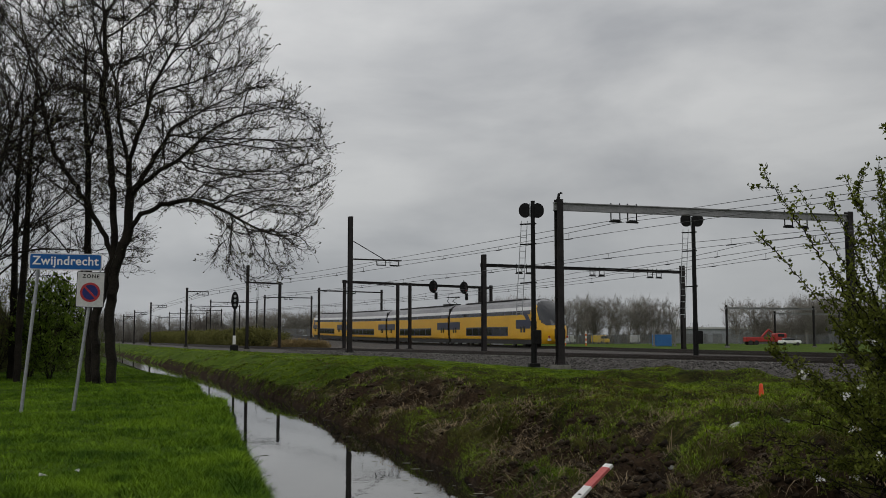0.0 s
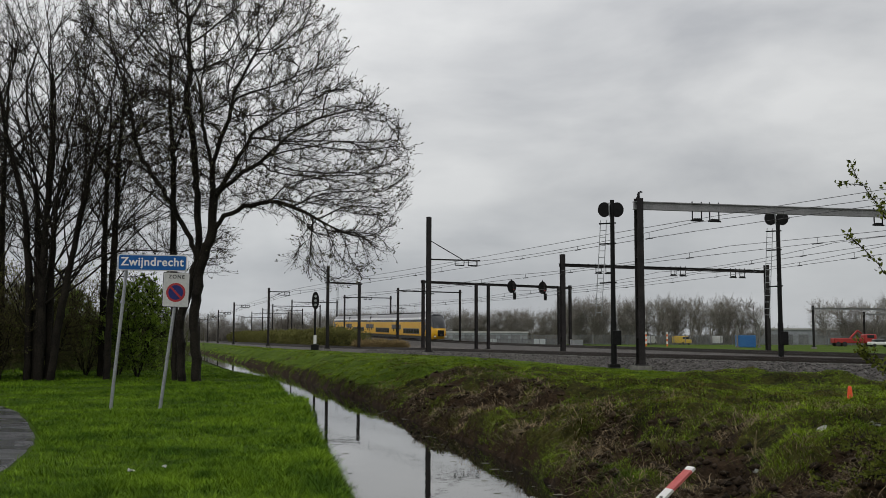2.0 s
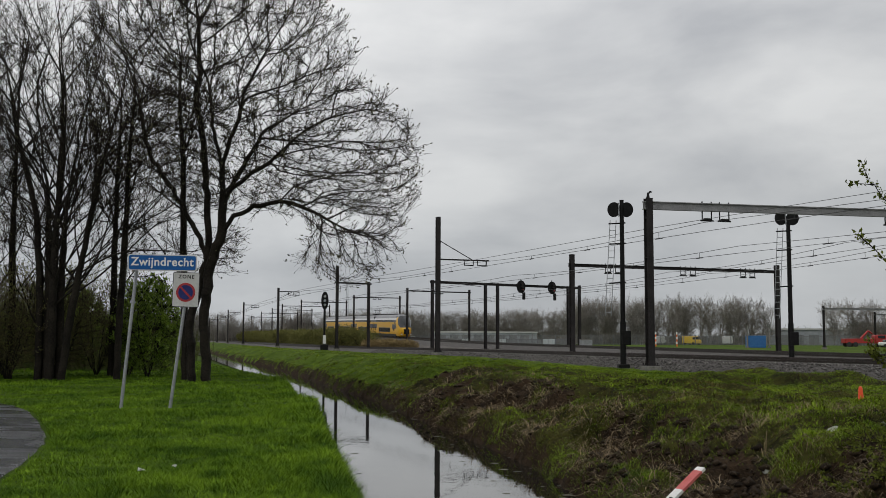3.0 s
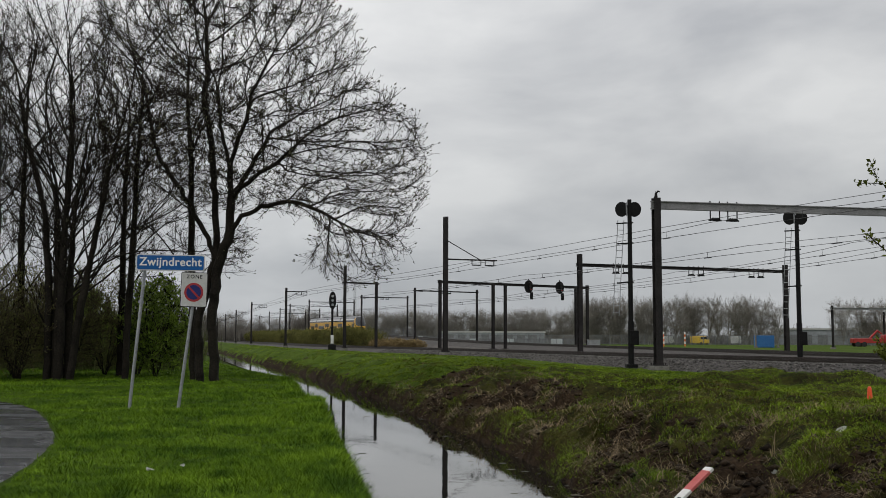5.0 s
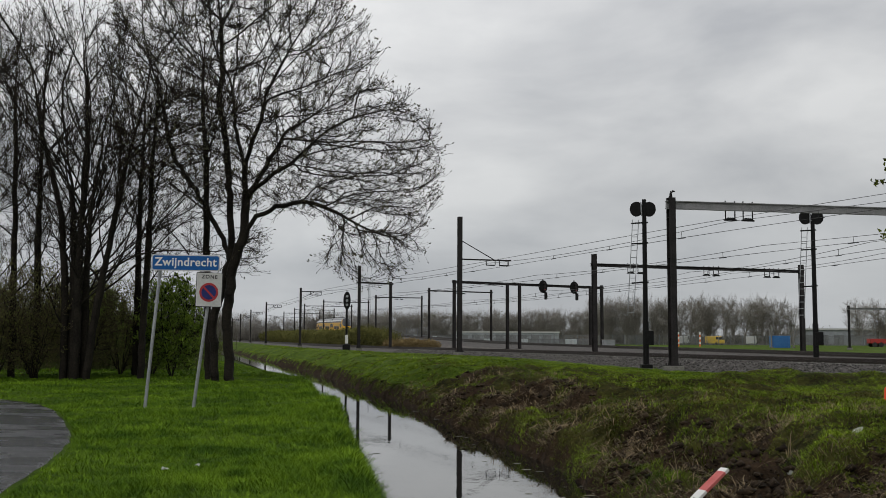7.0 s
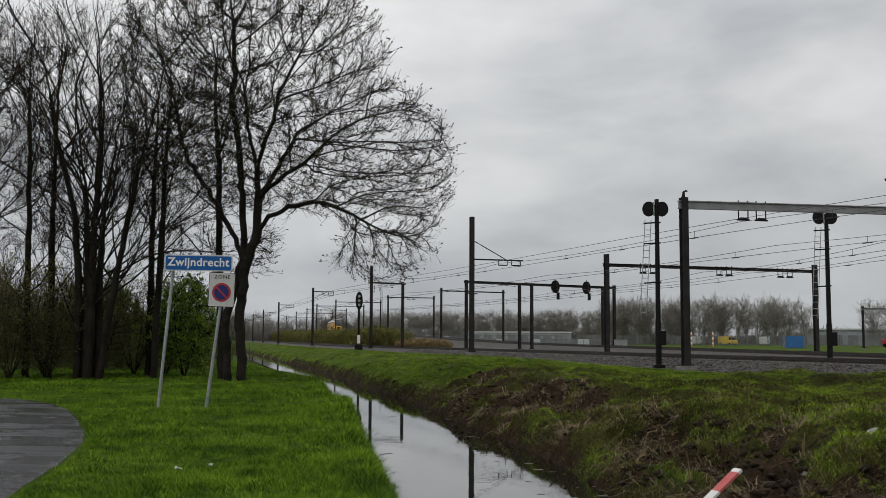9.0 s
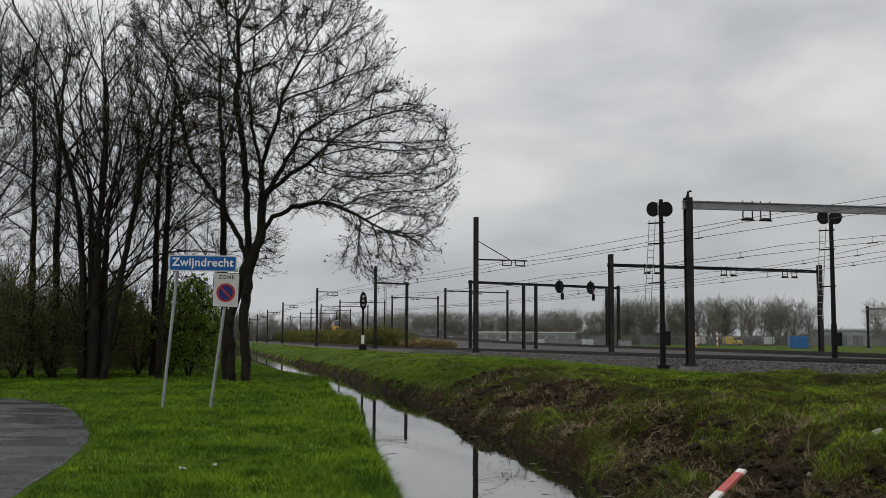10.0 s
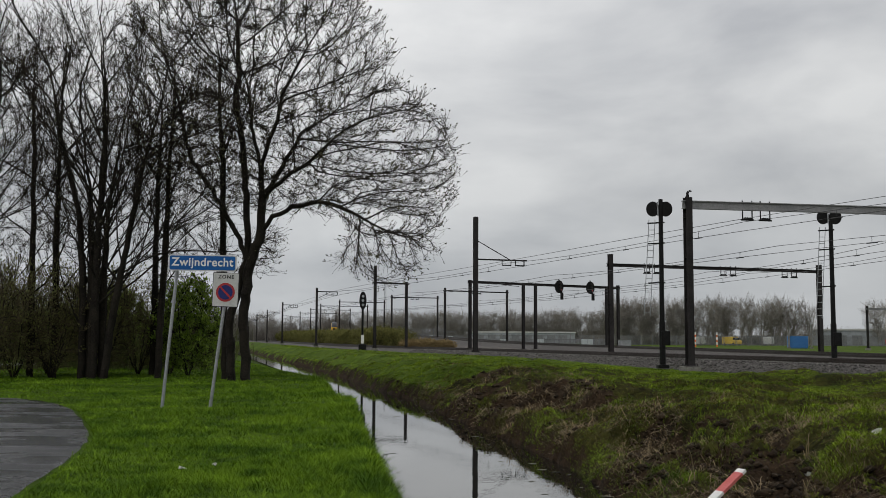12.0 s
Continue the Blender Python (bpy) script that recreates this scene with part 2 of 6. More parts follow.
def wobble(x, y, scale, seed=0):
    """Soft uneven relief: three octaves of smoothed lattice noise, about -1 to 1."""
    x, y = np.asarray(x, float), np.asarray(y, float)
    out = 0.0
    for k, amp in enumerate((1.0, 0.5, 0.28)):
        f = 2 ** k / (2.2 * scale)
        u = (0.8 * x + 0.6 * y) * f + 37.3 * seed + 11.1 * k
        v = (0.8 * y - 0.6 * x) * f - 19.7 * seed + 5.7 * k
        iu, iv = np.floor(u).astype(int), np.floor(v).astype(int)
        fu, fv = u - iu, v - iv
        fu, fv = fu * fu * (3 - 2 * fu), fv * fv * (3 - 2 * fv)
        g = lambda a, b: LATTICE[(iu + a) % 256, (iv + b) % 256]
        out = out + amp * ((g(0, 0) * (1 - fu) + g(1, 0) * fu) * (1 - fv) + (g(0, 1) * (1 - fu) + g(1, 1) * fu) * fv)
    return out * 0.95


def bare(x, y, right):
    """How far the bank is bare earth there: broken sods on the slope, turf on the crest."""
    slope = step(0.0, 0.35, right) * step(4.6, 1.9, right) * step(50, 30, y)
    return 0.42 * wobble(x, y, 1.1, 41) + 0.75 * wobble(x, y, 0.36, 42) - 0.88 + 0.85 * slope + 0.35 * step(20, 13, y) * step(0.8, 2.5, right)


def height(x, y):
    """The lie of the land."""
    x, y = np.asarray(x, float), np.asarray(y, float)
    left, right = -beside(DITCH_L, x, y), beside(DITCH_R, x, y)
    bump = 0.12 * wobble(x, y, 0.9, 1) + 0.06 * wobble(x, y, 0.33, 2)
    near = np.exp(-np.maximum(y, 0) / 60)
    lawn = 0.045 * wobble(x, y, 1.6, 3) - 0.05 + 0.05 * step(0, 3, left)
    lawn = lawn + (-0.98 - lawn) * (1 - step(0.0, 0.38 + 0.34 * step(24, 15, y) + np.clip((y - 40) * 0.14, 0, 9), left + 0.25 * bump))
    clod = 0.16 * wobble(x, y, 0.55, 8) + 0.10 * wobble(x, y, 0.2, 9)
    mound = 0.34 * wobble(x, y, 1.5, 31) + 0.24 * wobble(x, y, 0.6, 32)
    broken = np.clip(bare(x, y, right) * 2.0 + 0.3, 0, 1)
    rise = -0.98 + 0.66 * step(-0.15, 0.5, right + 0.9 * clod) + 0.66 * step(0.3, 3.4, right + 1.7 * mound) - (0.15 + 0.28 * step(80, 50, y)) * step(5, 11, right)
    rise = rise + (0.55 * mound * (1 - 0.55 * step(3.5, 6.5, right)) + bump * 0.4 + clod * (0.8 + 0.9 * broken) - 0.16 * broken) * step(0.1, 0.9, right) * step(20, 8, right) * (0.3 + near)
    rise = rise + 0.42 * np.maximum(0, wobble(x, y, 1.7, 71)) * step(4.5, 8, right) * step(85, 62, y) * step(-4.2, -6.0, beside(TRACK1, x, y))
    h = np.where(left > 0, lawn, np.where(right > 0, rise, -1.4))
    h = np.where((left <= 0) & (right <= 0), -0.98 - 0.5 * np.minimum(step(0, 0.8, -left), step(0, 0.8, -right)), h)
    d1, d3 = beside(TRACK1, x, y) - 2.1, beside(TRACK3, x, y) - 2.0
    h = np.maximum(h, RAIL_Z - 0.62 - 0.38 * step(80, 58, y) - np.maximum(0, np.abs(d1) - 4.9) * 0.5)
    h = np.maximum(h, along(TRACK3_Z, y) - 0.62 - np.maximum(0, np.abs(d3) - 4.9) * 0.45)
    yard = (d1 > 4) & (d3 < 0)
    h = np.where(yard, np.maximum(h, 0.12), h)
    field = d3 > 5
    h = np.where(field, np.maximum(h, 0.35), h)
    return h


def ground_grid():
    xs = np.concatenate([-np.geomspace(4000, 62, 20), np.arange(-60, -14, 1.0), np.arange(-14, 0, 0.2), np.arange(0, 19, 0.11), np.arange(19, 22, 0.3), np.arange(22, 80, 0.8), np.geomspace(80, 4000, 26)])
    ys = np.concatenate([-np.geomspace(4000, 42, 12), np.arange(-40, 4, 2.0), np.arange(4, 34, 0.13), np.arange(34, 46, 0.25), np.arange(46, 120, 0.8), np.arange(120, 330, 3), np.geomspace(332, 4500, 30)])
    X, Y = np.meshgrid(xs, ys)
    Z = height(X, Y)
    V = np.stack([X, Y, Z], -1).reshape(-1, 3)
    n, m = len(ys), len(xs)
    i = np.arange(n * m).reshape(n, m)
    F = np.stack([i[:-1, :-1], i[:-1, 1:], i[1:, 1:], i[1:, :-1]], -1).reshape(-1, 4)
    return V, F


def build_ground():
    V, F = ground_grid()
    me = quick_mesh("ground", V, F, M_SOIL, smooth=True)
    me.materials.append(M_MUD)
    me.materials.append(material("yard_gravel", (0.03, 0.027, 0.024), (0.13, 0.115, 0.10), 0.6, 0.95, bump=1, fine=20))
    me.materials.append(material("far_field", (0.026, 0.050, 0.006), (0.085, 0.128, 0.015), 0.25, 0.95, fine=14, bump=1, spec=0.05))
    me.materials.append(M_TURF)
    c = V[F].mean(1)
    x, y = c[:, 0], c[:, 1]
    left, right = -beside(DITCH_L, x, y), beside(DITCH_R, x, y)
    d1, d3 = beside(TRACK1, x, y) - 2.1, beside(TRACK3, x, y) - 2.0
    idx = np.zeros(len(F), np.int32)
    idx[right > 0] = 4
    idx[(right > 0.5) & (y > 44 + 5 * wobble(x, y, 2.0, 61))] = 3
    idx[(left < 0.1) & (right > 0.2) & (bare(x, y, right) > 0.0)] = 1
    idx[(left < 0.45) & (right < 0.25)] = 1
    idx[(right > 0) & (d1 > -3.5) & (d3 < 6)] = 2
    idx[d3 >= 6] = 3
    me.polygons.foreach_set("material_index", idx)
    tagged(new("ground", me), "uneven green lawn, muddy ditch banks and fields", "ground", kind="structure")


build_ground()


def build_water():
    m = bpy.data.materials.new("ditch_water")
    m.use_nodes = True
    n, l = m.node_tree.nodes, m.node_tree.links
    b = n["Principled BSDF"]
    b.inputs["Base Color"].default_value = (0.010, 0.010, 0.008, 1)
    b.inputs["Roughness"].default_value = 0.02
    b.inputs["Specular IOR Level"].default_value = 0.9
    b.inputs["IOR"].default_value = 1.45
    g = n.new("ShaderNodeNewGeometry")
    t = n.new("ShaderNodeTexNoise")
    t.inputs["Scale"].default_value, t.inputs["Detail"].default_value = 3.0, 3
    l.new(g.outputs["Position"], t.inputs["Vector"])
    bp = n.new("ShaderNodeBump")
    bp.inputs["Strength"].default_value, bp.inputs["Distance"].default_value = 0.10, 0.012
    l.new(t.outputs[0], bp.inputs["Height"])
    l.new(bp.outputs[0], b.inputs["Normal"])
    ys = np.concatenate([np.arange(-30, 120, 1.5), np.arange(120, 420, 10.0)])
    V, F = [], []
    for i, y in enumerate(ys):
        V += [(float(along(DITCH_L, y)) - 0.4, y, -0.9), (float(along(DITCH_R, y)) + 0.4, y, -0.9)]
        if i:
            F.append((2 * i - 2, 2 * i - 1, 2 * i + 1, 2 * i))
    tagged(new("water", mesh_from("water", V, F, m)), "still dark water of a ditch reflecting grey sky", "water", kind="structure")


build_water()


def sweep(name, table, ztable, profile, y0, y1, dy, mat, side=0.0, smooth=False):
    """A profile (offset, height) drawn along a track."""
    V, F = [], []
    k = len(profile)
    for i, y in enumerate(np.arange(y0, y1, dy)):
        s = float(slant(table, y))
        nx, ny = 1 / math.hypot(1, s), -s / math.hypot(1, s)
        x, z = float(along(table, y)), float(along(ztable, y)) if ztable is not None else RAIL_Z
        for o, h in profile:
            V.append((x + (o + side) * nx, y + (o + side) * ny, z + h))
        if i:
            a, b = (i - 1) * k, i * k
            F += [(a + j, a + j + 1, b + j + 1, b + j) for j in range(k - 1)]
    return mesh_from(name, V, F, mat, smooth)


BED = [(-4.4, -1.36), (-3.0, -0.72), (-1.75, -0.16), (-0.8, -0.17), (0.8, -0.17), (1.75, -0.16), (2.45, -0.2), (4.2 - 1.75, -0.16), (4.2 + 1.75, -0.16), (7.2, -0.72)]
RAIL = [(-0.07, -0.17), (-0.07, -0.15), (-0.012, -0.12), (-0.012, -0.04), (-0.036, -0.03), (-0.036, 0.0), (0.036, 0.0), (0.036, -0.03), (0.012, -0.04), (0.012, -0.12), (0.07, -0.15), (0.07, -0.17)]


def build_tracks():
    for table, zt, tag, y0 in ((TRACK1, None, "near", -50.0), (TRACK3, TRACK3_Z, "far", -50.0)):
        bed = tagged(new("track_bed", sweep("track_bed", table, zt, BED, y0, 560, 1.5, M_BALLAST)), "grey crushed-stone ballast under double railway track", "track bed", kind="structure")
        for side in (0.0, 4.2):
            track = thing("railway_track", Matrix(), "pair of rusty brown rails on ballast", "railway track", "railway tracks", "structure")
            for g in (-0.7535, 0.7535):
                r = new("rail", sweep("rail", table, zt, RAIL, y0, 560, 2.0, M_RAIL, side + g))
                r.parent = track
            V, F = [], []
            for y in np.arange(15, 160, 0.62):
                s = float(slant(table, y))
                u = Vector((1, -s, 0)).normalized()
                w = Vector((-u.y, u.x, 0))
                z = (float(along(zt, y)) if zt is not None else RAIL_Z) - 0.19
                c = Vector((float(along(table, y)), y, z)) + u * side
                b = len(V)
                for dz, q in ((-0.1, 1.0), (0.035, 0.92)):
                    for a1, a2 in ((-1, -1), (1, -1), (1, 1), (-1, 1)):
                        V.append(c + u * (a1 * 1.28) + w * (a2 * 0.13 * q) + Vector((0, 0, dz)))
                F += [(b + 4, b + 5, b + 6, b + 7)] + [(b + j, b + (j + 1) % 4, b + 4 + (j + 1) % 4, b + 4 + j) for j in range(4)]
            sl = new("sleepers", mesh_from("sleepers", V, F, M_SLEEPER))
            sl.parent = track
            tagged(sl, "grey concrete sleepers", kind="stuff")


build_tracks()


def build_path():
    """A wet asphalt path that runs beside the lawn and bends away."""
    pts = [(-2.6, -12), (-3.7, -4), (-4.6, 2), (-5.3, 7.0), (-5.65, 10.0), (-6.1, 12.4), (-6.65, 14.8), (-7.55, 17.4), (-9.4, 21.7), (-10.9, 24.0), (-12.2, 25.0), (-14.6, 25.9), (-20, 26.4), (-40, 24.9), (-70, 23.5)]
    fine = []
    for i in range(len(pts) - 1):
        p0, p1, p2, p3 = (Vector(pts[min(max(i + k, 0), len(pts) - 1)]) for k in (-1, 0, 1, 2))
        for j in range(16):
            t = j / 16
            fine.append(0.5 * ((2 * p1) + (p2 - p0) * t + (2 * p0 - 5 * p1 + 4 * p2 - p3) * t * t + (3 * p1 - p0 - 3 * p2 + p3) * t ** 3))
    V, F = [], []
    w = 1.45
    for i, p in enumerate(fine):
        q = fine[min(i + 1, len(fine) - 1)] - fine[max(i - 1, 0)]
        nrm = Vector((q.y, -q.x)).normalized()
        for o, z in ((-w, -0.06), (-w + 0.04, 0.035), (0, 0.06), (w - 0.04, 0.035), (w, -0.06)):
            c = p + nrm * (o + (0.015 * math.sin(i * 0.71) if abs(o) > 1 else 0))
            V.append((c.x, c.y, z + 0.02))
        if i:
            a, b = 5 * i - 5, 5 * i
            F += [(a + j, a + j + 1, b + j + 1, b + j) for j in range(4)]
    tagged(new("path", mesh_from("path", V, F, M_ASPHALT, True)), "wet dark asphalt cycle path curving past the lawn", "path", kind="structure")
    return fine


PATH = build_path()


# ---- railway equipment ----
def mast(name, x, y, top, width=0.34, label="dark steel overhead-line mast on a concrete foot", foot=True, turn=18.0, parent=None):
    """An H-section mast; returns the thing. Its origin lies at rail height."""
    z0 = float(height(x, y))
    t = parent or thing(name, pose(x, y, 0, 0, 0, turn), label, "railway mast", "overhead line masts")
    bm = bmesh.new()
    w = width
    zb = z0 + 0.25
    for sy in (-1, 1):
        box(bm, 0, sy * w * 0.45, (zb + top) / 2, w, w * 0.1, top - zb)
    box(bm, 0, 0, (zb + top) / 2, w * 0.12, w * 0.8, top - zb)
    for k in range(4):
        zz = zb + (top - zb) * (k + 0.7) / 4.2
        box(bm, 0, 0, zz, w * 0.96, w * 0.84, 0.03)
    part("post", bm, M_MAST, t)
    bm = bmesh.new()
    box(bm, 0, 0, zb + 0.03, w * 1.9, w * 1.9, 0.05, 0.01)
    for sx in (-1, 1):
        rod(bm, (sx * w * 0.75, w * 0.7, zb + 0.03), (sx * w * 0.75, w * 0.7, zb + 0.16), 0.03, k=6)
        rod(bm, (sx * w * 0.75, -w * 0.7, zb + 0.03), (sx * w * 0.75, -w * 0.7, zb + 0.16), 0.03, k=6)
        bm.faces.new([bm.verts.new(v) for v in ((sx * w * 0.5, 0, zb + 0.5), (sx * w * 0.9, 0, zb + 0.05), (sx * w * 0.5, 0.02, zb + 0.05))])
    part("base_plate", bm, M_MAST, t)
    if foot:
        bm = bmesh.new()
        box(bm, 0, 0, zb - 0.35, w * 2.3, w * 2.3, 0.72, 0.03)
        part("foundation", bm, M_CONCRETE, t, "weathered concrete foot")
    return t


def portal_frame(a, b, top_a, top_b, beam_za, beam_zb, depth, width, mat=None, hangers=(), more_posts=(), reach=0.3):
    """Two masts and the beam that joins them, one thing."""
    (ax, ay), (bx, by) = a, b
    turn = math.degrees(math.atan2(by - ay, bx - ax))
    length = math.hypot(bx - ax, by - ay)
    t = mast("overhead_line_portal", ax, ay, top_a, width, "dark steel overhead-line portal spanning the tracks", True, turn)
    inv = t.matrix_basis.inverted()
    for px, py, ptop in [(bx, by, top_b)] + list(more_posts):
        lx = (inv @ Vector((px, py, 0))).x
        z0 = float(height(px, py)) + 0.2
        bm = bmesh.new()
        for sy in (-1, 1):
            box(bm, lx, sy * width * 0.45, (z0 + ptop) / 2, width, width * 0.1, ptop - z0)
        box(bm, lx, 0, (z0 + ptop) / 2, width * 0.12, width * 0.8, ptop - z0)
        box(bm, lx, 0, z0 + 0.02, width * 2, width * 2, 0.06)
        part("post", bm, M_MAST, t)
        bm = bmesh.new()
        box(bm, lx, 0, z0 - 0.35, width * 2.2, width * 2.2, 0.7, 0.03)
        part("foundation", bm, M_CONCRETE, t, "weathered concrete foot")
    bm = bmesh.new()
    za, zb = beam_za, beam_zb
    for dz, th, w in ((0, 0.05, 0.26), (-depth, 0.05, 0.26)):
        r = box(bm, length / 2, 0, dz, length + 2 * reach, w, th)
    box(bm, length / 2, 0, -depth / 2, length + 2 * reach, 0.09, depth)
    for v in bm.verts:
        v.co.z += za + (zb - za) * v.co.x / length
    part("beam", bm, mat or M_MAST, t)
    for f, w, h in hangers:
        zc = za + (zb - za) * f - depth
        for d in (-0.68, 0.68):
            bm = bmesh.new()
            c = f * length + d * w
            hw = 0.36 * w
            rod(bm, (c - hw, 0, zc + depth + 0.12), (c - hw, 0, zc - h), 0.035 * w + 0.012, k=6)
            rod(bm, (c + hw, 0, zc + depth + 0.12), (c + hw, 0, zc - h), 0.035 * w + 0.012, k=6)
            rod(bm, (c - hw - 0.1, 0, zc - h), (c + hw + 0.1, 0, zc - h), 0.05 * w + 0.012, k=6)
            part("hanger", bm, M_BLACK, t)
            bm = bmesh.new()
            for k in range(3):
                disc(bm, (c - 0.14 + 0.14 * k, 0, zc - h + 0.06), 0.07 * w + 0.03, 0.1, k=8)
            part("insulator", bm, M_BLACK, t)
    return t


def knob(parent, x, y, z, s=1.0):
    """The brown insulator and clamp on top of a mast."""
    bm = bmesh.new()
    for k in range(4):
        disc(bm, (x, y, z + 0.06 + 0.07 * k * s), (0.10 - 0.01 * k) * s, 0.05, k=10)
    rod(bm, (x, y, z - 0.05), (x, y, z + 0.4 * s), 0.05 * s, 0.03 * s, 6)
    part("top_insulator", bm, M_MAST, parent)


# the tall portal over the near tracks
tall = portal_frame((13.3, 55.0), (32.9, 59.5), 9.35, 9.5, 9.15, 9.3, 0.40, 0.38, M_BEAM, [(0.205, 0.8, 0.55), (0.80, 0.8, 0.5)])
knob(tall, 0, 0, 9.35, 0.9)
# a dark bird perched on the mast head: leaning body, head and beak
bm = bmesh.new()
rod(bm, (-0.12, 0, 9.3), (0.1, 0, 9.72), 0.05, 0.035, 6)
rod(bm, (0.1, 0, 9.72), (0.24, 0, 9.7), 0.06, 0.03, 6)
part("perched_bird", bm, M_BLACK, tall)
# the second portal and the small one at the junction
mid = portal_frame((14.0, 85.0), (33.5, 90.5), 8.75, 8.35, 7.95, 7.85, 0.22, 0.36, None, [(0.19, 0.7, 0.5), (0.55, 0.7, 0.5), (0.85, 0.7, 0.5)])
gantry = portal_frame((3.2, 121.0), (22.6, 131.5), 8.6, 8.6, 8.5, 8.4, 0.26, 0.31, None, (), [(9.8, 124.6, 8.5), (11.4, 125.4, 8.5), (21.0, 130.6, 8.4)])
portal_frame((-7.5, 112.0), (-4.1, 113.5), 9.6, 7.9, 7.8, 7.75, 0.12, 0.27)
portal_frame((0.3, 166.0), (10.8, 172.0), 9.9, 9.9, 9.5, 9.5, 0.14, 0.28, None, [(0.5, 0.8, 0.3)])
portal_frame((-10.9, 216.0), (-1.2, 219.0), 10.8, 10.8, 10.4, 10.4, 0.14, 0.3, None, [(0.5, 0.8, 0.3)])
portal_frame((-29.5, 290.0), (-17.0, 294.0), 12.6, 12.6, 12.0, 12.0, 0.15, 0.32)
portal_frame((-41.5, 345.0), (-26.0, 350.0), 13.2, 13.2, 12.6, 12.6, 0.15, 0.34)
portal_frame((-52.0, 400.0), (-37.0, 405.0), 13.4, 13.4, 12.8, 12.8, 0.15, 0.34)
portal_frame((-66.0, 470.0), (-50.0, 475.0), 13.8, 13.8, 13.2, 13.2, 0.16, 0.38)
portal_frame((-84.0, 560.0), (-68.0, 565.0), 13.8, 13.8, 13.2, 13.2, 0.16, 0.38)


portal_frame((58.3, 140.0), (73.0, 143.0), 6.4, 6.4, 6.1, 6.1, 0.22, 0.24, M_BEAM)
portal_frame((96.0, 205.0), (112.0, 208.0), 7.4, 7.4, 7.0, 7.0, 0.22, 0.28, M_BEAM)


def cantilever_mast(x, y, top, arm_z, arm, brace_z, width=0.27):
    t = mast("cantilever_mast", x, y, top, width, "dark steel overhead-line mast with a braced arm")
    bm = bmesh.new()
    box(bm, arm / 2, 0, arm_z, arm, 0.12, 0.12)
    part("arm", bm, M_MAST, t)
    if brace_z:
        bm = bmesh.new()
        rod(bm, (0, 0, brace_z), (arm * 0.68, 0, arm_z), 0.04, k=6)
        part("brace", bm, M_MAST, t)
    for f in (0.6, 0.86):
        bm = bmesh.new()
        c = arm * f
        s = 0.24 + width * 0.5
        rod(bm, (c - s, 0, arm_z), (c - s, 0, arm_z - 0.45), 0.04, k=6)
        rod(bm, (c + s, 0, arm_z), (c + s, 0, arm_z - 0.45), 0.04, k=6)
        rod(bm, (c - s, 0, arm_z - 0.45), (c + s, 0, arm_z - 0.45), 0.055, k=6)
        part("hanger", bm, M_BLACK, t)
    bm = bmesh.new()
    rod(bm, (0, 0, arm_z - 1.9), (arm * 0.85, 0, arm_z - 2.3), 0.025, k=6)
    part("registration_arm", bm, M_MAST, t)
    return t


cantilever_mast(2.8, 88.0, 12.2, 8.5, 4.8, 10.2, 0.36)
cantilever_mast(-17.4, 140.0, 8.5, 8.0, 2.9, 7.0)
cantilever_mast(-30.6, 194.0, 8.4, 7.9, 2.9, 6.8)
cantilever_mast(-43.7, 253.0, 8.6, 8.0, 3.0, 6.9)
cantilever_mast(-55.0, 301.0, 8.7, 8.1, 3.0, 6.9)
cantilever_mast(-69.0, 362.0, 8.8, 8.2, 3.0, 6.9)
cantilever_mast(-86.0, 440.0, 9.0, 8.4, 3.0, 7.0)


def rung_ladder(t, x0, z0, x1, z1, w, step_z, y=0.0):
    for o in (0, w):
        bm = bmesh.new()
        rod(bm, (x0 + o, y, z0), (x1 + o, y, z1), 0.022, k=5)
        part("ladder_rail", bm, M_GALV, t, "grey galvanised rail")
    n = int((z1 - z0) / step_z)
    me = None
    for i in range(n):
        f = (i + 0.5) / n
        x, z = x0 + (x1 - x0) * f, z0 + (z1 - z0) * f
        if me is None:
            bm = bmesh.new()
            rod(bm, (0, y, 0), (w, y, 0), 0.02, k=5)
            ob = part("rung", bm, M_GALV, t)
            me = ob.data
        else:
            ob = new("rung", me)
            ob.parent = t
        ob.location = (x, 0, z)


